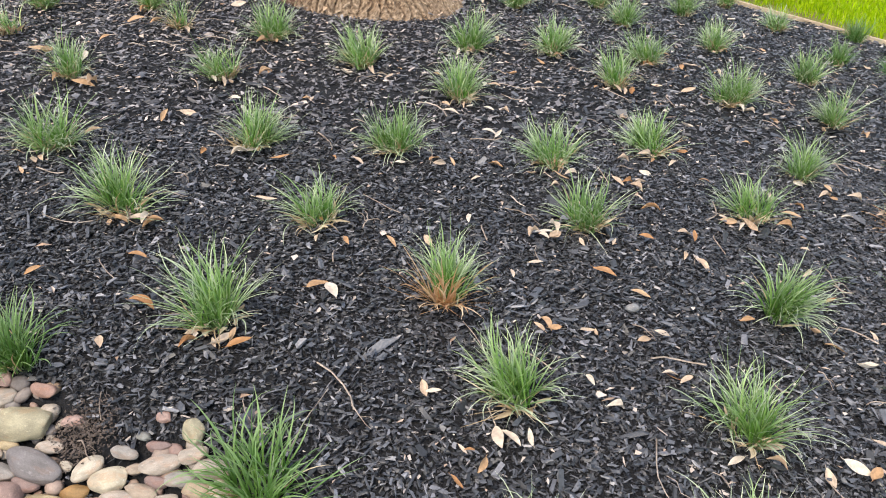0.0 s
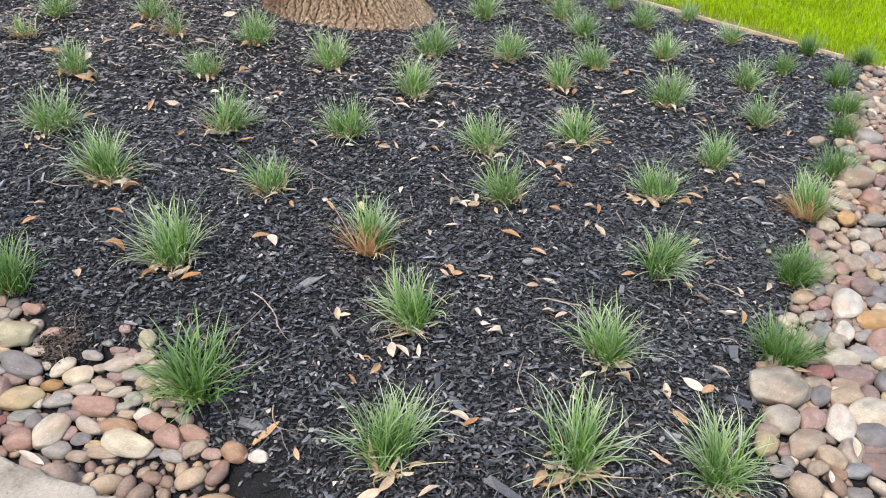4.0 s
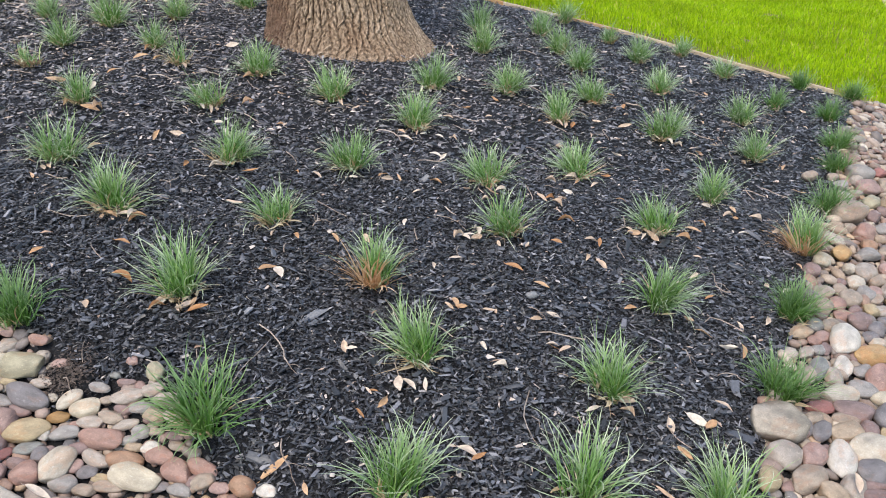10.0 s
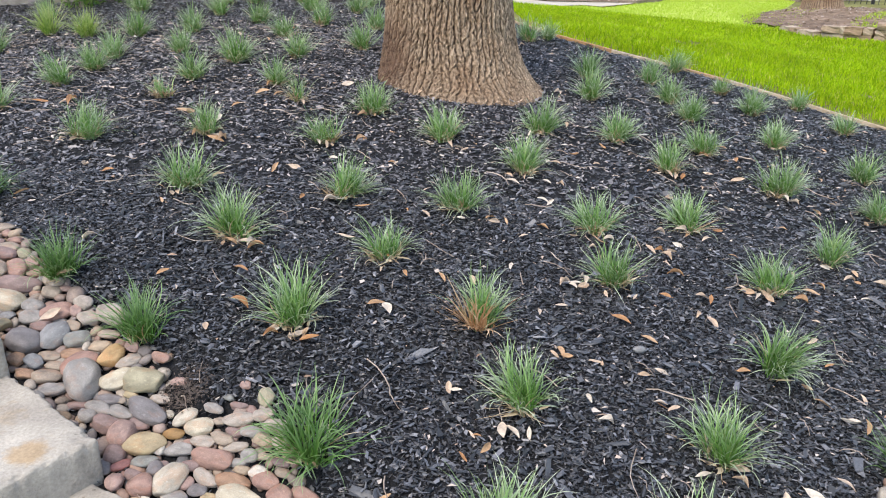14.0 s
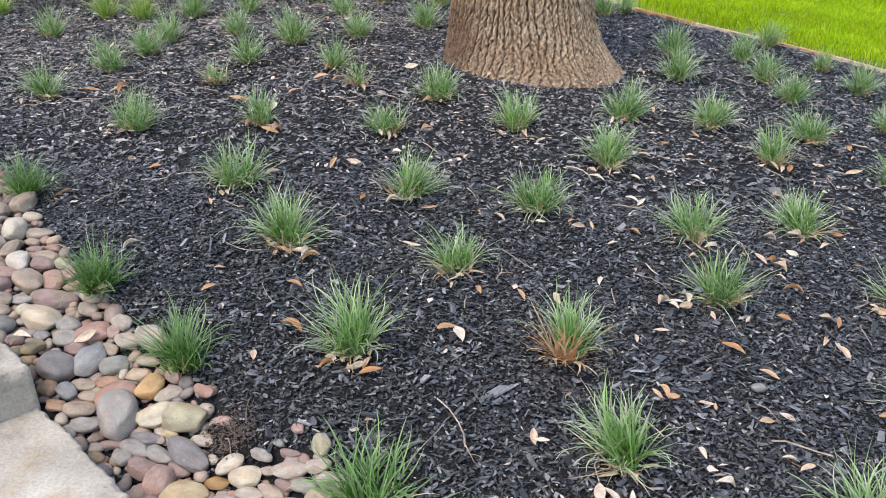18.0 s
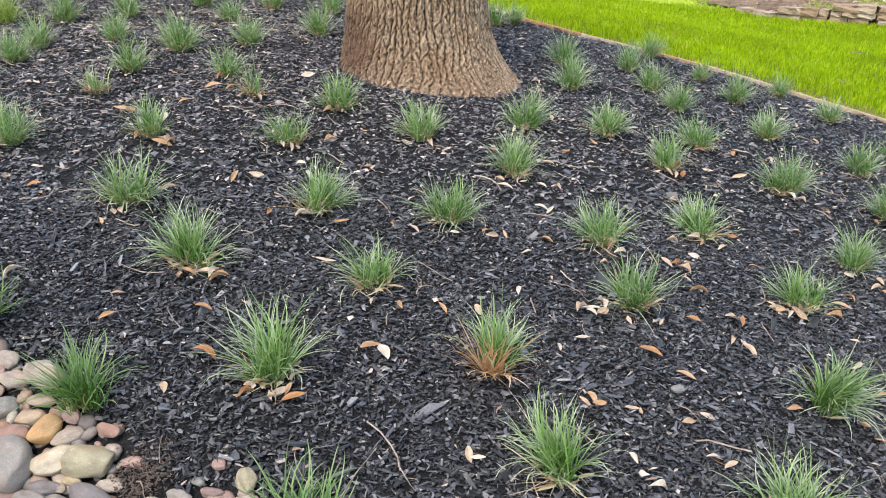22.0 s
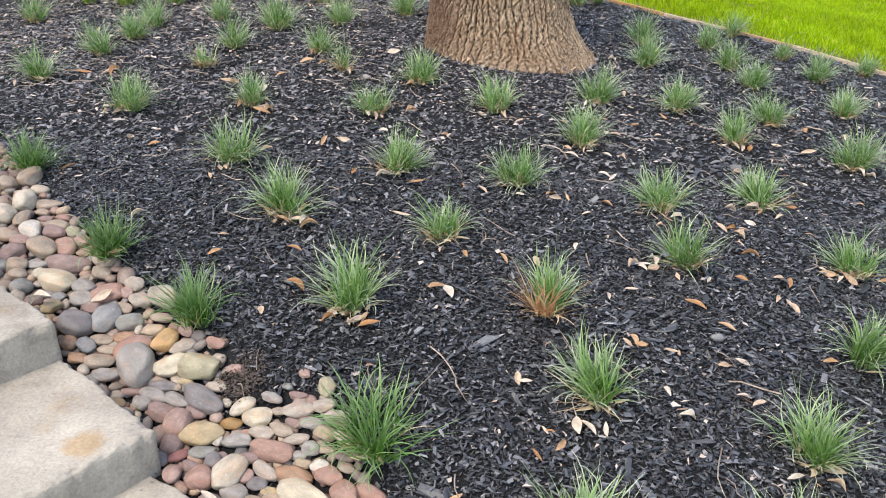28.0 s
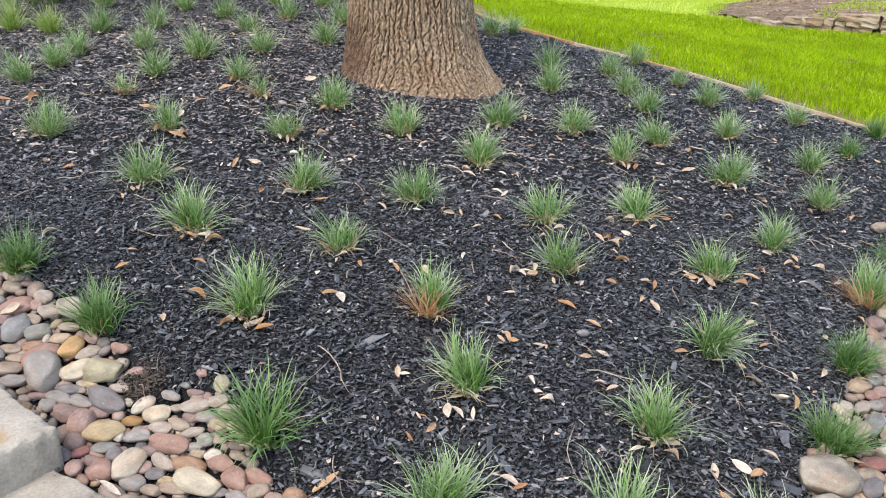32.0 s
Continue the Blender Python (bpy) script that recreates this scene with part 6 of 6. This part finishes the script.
def shrub(x, y, w, h, n, leaf, seed, label, mat=SHRUB):
    t = thing("shrub", Matrix.Translation((x, y, float(land(x, y)))), label, "shrub", "shrubs by the house")
    part("crown", leafy(n, w, w, h * 0.55, leaf, seed, mat), t)
    part("branch", stems(7, h * 0.7, w * 0.6, seed), t, "thin brown stems")


shrub(-4.28, 9.10, 0.30, 0.55, 700, 0.035, 1, "dark green leafy shrub against the brick wall")
shrub(-3.80, 9.40, 0.30, 0.60, 700, 0.03, 2, "dense bright green shrub against the brick wall")
shrub(-2.75, 9.75, 0.27, 0.62, 700, 0.03, 3, "bushy green shrub at the foot of the house wall")
shrub(-2.42, 9.80, 0.25, 0.60, 600, 0.03, 4, "dark glossy shrub at the foot of the house wall")
set_stone(stone_mesh(77, HUED["slate"], 4, 2.6), -4.86, 9.28, float(land(-4.86, 9.28)) + 0.04, 0.15, 0.10, 0.09, 20, 0, 0, "dark rounded rock against the house wall")
for kind, x, y, size in (("lime", -5.2, 7.9, 1.0), ("full", -2.6, 9.2, 1.1), ("full", -2.3, 9.3, 1.1), ("full", -1.75, 9.5, 1.0), ("full", -3.4, 8.6, 1.2), ("full", -0.95, 9.4, 1.1), ("full", 1.1, 8.2, 1.0), ("full", -4.3, 8.4, 1.1)):
    plant(kind, x, y, size)


# ---------------------------------------------------------------- across the lawn
def plot(name, poly, mat, lift, label, category, kind="structure", step=0.3):
    xs, ys = [p[0] for p in poly], [p[1] for p in poly]
    return tagged(sheet(name, min(xs), max(xs), min(ys), max(ys), step, mat, poly, lift), label, category, kind=kind)


plot("far_lawn", FAR_LAWN, SUN_PALE_TURF, 0.0, "pale short-mown turf beyond the green lawn", "lawn", step=0.12)
plot("path", [(0.0, 12.6), (1.95, 14.6), (3.38, 18.96), (5.31, 21.78), (5.38, 22.06), (4.91, 22.1), (3.92, 22.0), (2.39, 17.9), (0.2, 14.4)], PALE_CONCRETE, 0.03, "pale concrete garden path beyond the lawn", "path", step=0.1)
plot("planting_bed", [(0.2, 14.5), (2.39, 17.9), (3.92, 22.0), (5.38, 22.06), (6.38, 23.36), (7.3, 25.6), (8.3, 29.5), (10.2, 34.0), (10.0, 40.0), (-4.0, 40.0), (-4.0, 15.0)], BROWN_MULCH, 0.05, "brown leaf-strewn planting bed by the far house", "planting bed", step=0.15)
plot("path", [(10.4, 34.1), (11.63, 33.8), (11.99, 31.5), (11.5, 25.5), (14.0, 25.0), (14.0, 30.8), (15.0, 39.0), (16.2, 46.3), (14.1, 46.5)], PALE_CONCRETE, 0.03, "pale concrete walk curving past the far lawn", "path", step=0.15)
RING = [(6.5, 14.6), (6.9, 13.7), (7.4, 13.2), (8.4, 12.4), (13.0, 14.5), (13.0, 20.5), (9.6, 20.4), (8.4, 18.9), (7.2, 17.6), (6.8, 16.6), (6.3, 15.8)]
plot("tree_ring", RING, BROWN_MULCH, 0.035, "brown mulch ring round the further oak", "planting bed", step=0.1)

for bx, by, br in BARE_SPOTS:
    plot("bare_soil", [(bx + br * 1.2 * math.cos(k * 0.7) * (1 + 0.2 * math.sin(k * 5)), by + br * math.sin(k * 0.7)) for k in range(9)], BROWN_MULCH, 0.004, "worn bare patch of brown soil in the lawn", "bare soil", step=0.03)

FAR_BED = [(0.2, 14.5), (2.39, 17.9), (3.92, 22.0), (5.38, 22.06), (6.38, 23.36), (7.3, 25.6), (8.3, 29.5), (10.2, 34.0), (-4.0, 34.0), (-4.0, 15.0)]
litter("leaf_litter", 1500, (6.0, 11.0, 12.4, 20.5), 0.05, PALE, "tan leaf scraps on the mulch ring", RING, 0.05)
litter("leaf_litter", 1500, (6.0, 11.0, 12.4, 20.5), 0.05, BARK, "brown bark bits on the mulch ring", RING, 0.05)
litter("leaf_litter", 4500, (-1.0, 10.0, 14.5, 32.0), 0.07, PALE, "dry tan leaves covering the far planting bed", FAR_BED, 0.07)
litter("leaf_litter", 3000, (-1.0, 10.0, 14.5, 32.0), 0.07, BARK, "brown leaves covering the far planting bed", FAR_BED, 0.07)


def kerb(points, width, height, label):
    """A low kerb laid along a line in short pieces."""
    top = thing("kerb", pose(0, 0, 0), label, "kerb", kind="structure")
    for (ax, ay), (bx, by) in zip(points, points[1:]):
        p, q = Vector((ax, ay, float(land(ax, ay)))), Vector((bx, by, float(land(bx, by))))
        m = Matrix.Translation((p + q) / 2) @ (q - p).to_track_quat("X", "Z").to_matrix().to_4x4()
        part("kerb_piece", box_mesh("kerb_piece", -(q - p).length / 2, (q - p).length / 2, -width / 2, width / 2, -0.05, height, KERB, 0.008), top, "", m)


kerb([(4.91, 22.0), (5.38, 22.0), (6.38, 23.3), (7.1, 25.0), (8.95, 29.74), (10.2, 32.5)], 0.10, 0.09, "weathered brown edging of the far planting bed")
kerb([(11.4, 33.1), (11.65, 30.4), (11.2, 27.0), (11.1, 24.4)], 0.14, 0.12, "dark weathered edging along the far walk")


def block_wall(runs, label):
    """A low dry-laid wall of rough stone blocks."""
    top = thing("retaining_wall", pose(0, 0, 0), label, "stone wall")
    r = random.Random(12)
    blocks = []
    for i in range(4):
        bm = bmesh.new()
        bmesh.ops.create_cube(bm, size=1)
        bmesh.ops.subdivide_edges(bm, edges=list(bm.edges), cuts=2, use_grid_fill=True)
        for v in bm.verts:
            v.co += Vector((noise.noise(v.co * 3 + Vector((i, 0, 0))), noise.noise(v.co * 3 + Vector((0, i, 4))), noise.noise(v.co * 3 + Vector((9, i, 0))))) * 0.09
        blocks.append(from_bmesh("block", bm, WALLSTONE))
    for points, rises, depth in runs:
        z = -0.03
        for rise in rises:
            for (ax, ay), (bx, by) in zip(points, points[1:]):
                p, q = Vector((ax, ay)), Vector((bx, by))
                s, run = 0.0, (q - p).length
                turn = math.degrees(math.atan2(q.y - p.y, q.x - p.x))
                while s < run - 0.08:
                    w = min(r.uniform(0.16, 0.46), run - s)
                    c = p + (q - p).normalized() * (s + w / 2)
                    high = rise * r.uniform(0.85, 1.08)
                    part("block", blocks[r.randrange(4)], top, "", Matrix.Translation((c.x, c.y, float(land(c.x, c.y)) + z + rise / 2)) @ pose(0, 0, 0, 0, 0, turn + r.gauss(0, 3)) @ Matrix.Diagonal((w * 0.97, depth + r.uniform(-0.05, 0.05), high, 1)))
                    s += w
            z += rise
    return top


block_wall([([(6.40, 14.4), (6.47, 13.75), (6.58, 13.46)], [0.13], 0.24), ([(6.60, 13.40), (6.90, 13.18), (7.25, 12.92)], [0.12, 0.12], 0.30), ([(7.27, 12.91), (7.8, 12.52), (8.5, 12.25), (9.8, 12.3)], [0.13, 0.09, 0.11], 0.42)], "low curved wall of rough grey-tan stone blocks")
far_tree = thing("oak_tree", pose(0, 0, 0), "second grey-brown oak trunk in a raised mulch ring", "tree")
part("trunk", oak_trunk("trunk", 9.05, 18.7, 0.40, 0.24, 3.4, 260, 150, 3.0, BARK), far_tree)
for x, y, rad in ((4.3, 25.0, 0.17), (2.6, 24.0, 0.10)):
    small = thing("young_tree", pose(0, 0, 0), "slender bare trunk in the far planting bed", "tree")
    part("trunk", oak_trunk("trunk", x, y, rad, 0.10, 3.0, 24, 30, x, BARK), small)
shrub(8.6, 31.6, 1.0, 1.1, 1200, 0.08, 11, "rounded green shrub beside the concrete walk")
shrub(3.0, 27.0, 0.5, 0.8, 500, 0.07, 12, "yellow-green shrub in the far planting bed", LIME)
shrub(6.0, 31.5, 0.8, 1.0, 800, 0.08, 13, "green shrub by the far house door")


def iron_fence(ax, ay, bx, by, n, height):
    top = thing("iron_fence", pose(0, 0, 0), "thin black iron fence on the far lawn", "fence")
    rod = box_mesh("rod", -0.009, 0.009, -0.009, 0.009, -0.1, height, IRON, 0.003)
    post = box_mesh("post", -0.04, 0.04, -0.04, 0.04, -0.1, height + 0.1, IRON, 0.006)
    for i in range(n + 1):
        u = i / n
        x, y = ax + (bx - ax) * u, ay + (by - ay) * u
        part("post" if i % 12 == 0 else "rod", post if i % 12 == 0 else rod, top, "", Matrix.Translation((x, y, float(land(x, y)))))
    for z in (0.18, height - 0.12):
        p, q = Vector((ax, ay, float(land(ax, ay)) + z)), Vector((bx, by, float(land(bx, by)) + z))
        m = Matrix.Translation((p + q) / 2) @ (q - p).to_track_quat("X", "Z").to_matrix().to_4x4()
        part("rail", box_mesh("rail", -(q - p).length / 2, (q - p).length / 2, -0.014, 0.014, -0.014, 0.014, IRON), top, "", m)


iron_fence(11.2, 24.3, 16.5, 22.0, 36, 1.5)
far_house = brick_wall("far_house_wall", (-3.0, 40.2), (10.5, 40.2), 0.36, 6, 3.2, "reddish brick front of the far house", 0.4, 0.1)
part("door", box_mesh("door", 9.6, 10.7, -0.03, 0.03, 0.0, 2.1, IRON, 0.01), far_house, "dark recessed door")
for x, y, h in ((20, 60, 7), (28, 66, 9), (14, 70, 8), (36, 58, 8), (-10, 62, 8)):
    t = thing("tree", Matrix.Translation((x, y, float(land(x, y)))), "distant broad green tree", "tree")
    part("crown", leafy(1500, 4, 4, h * 0.5, 0.4, int(x + 50), SHRUB), t)
    part("trunk", stems(3, h * 0.5, 0.4, 3), t)
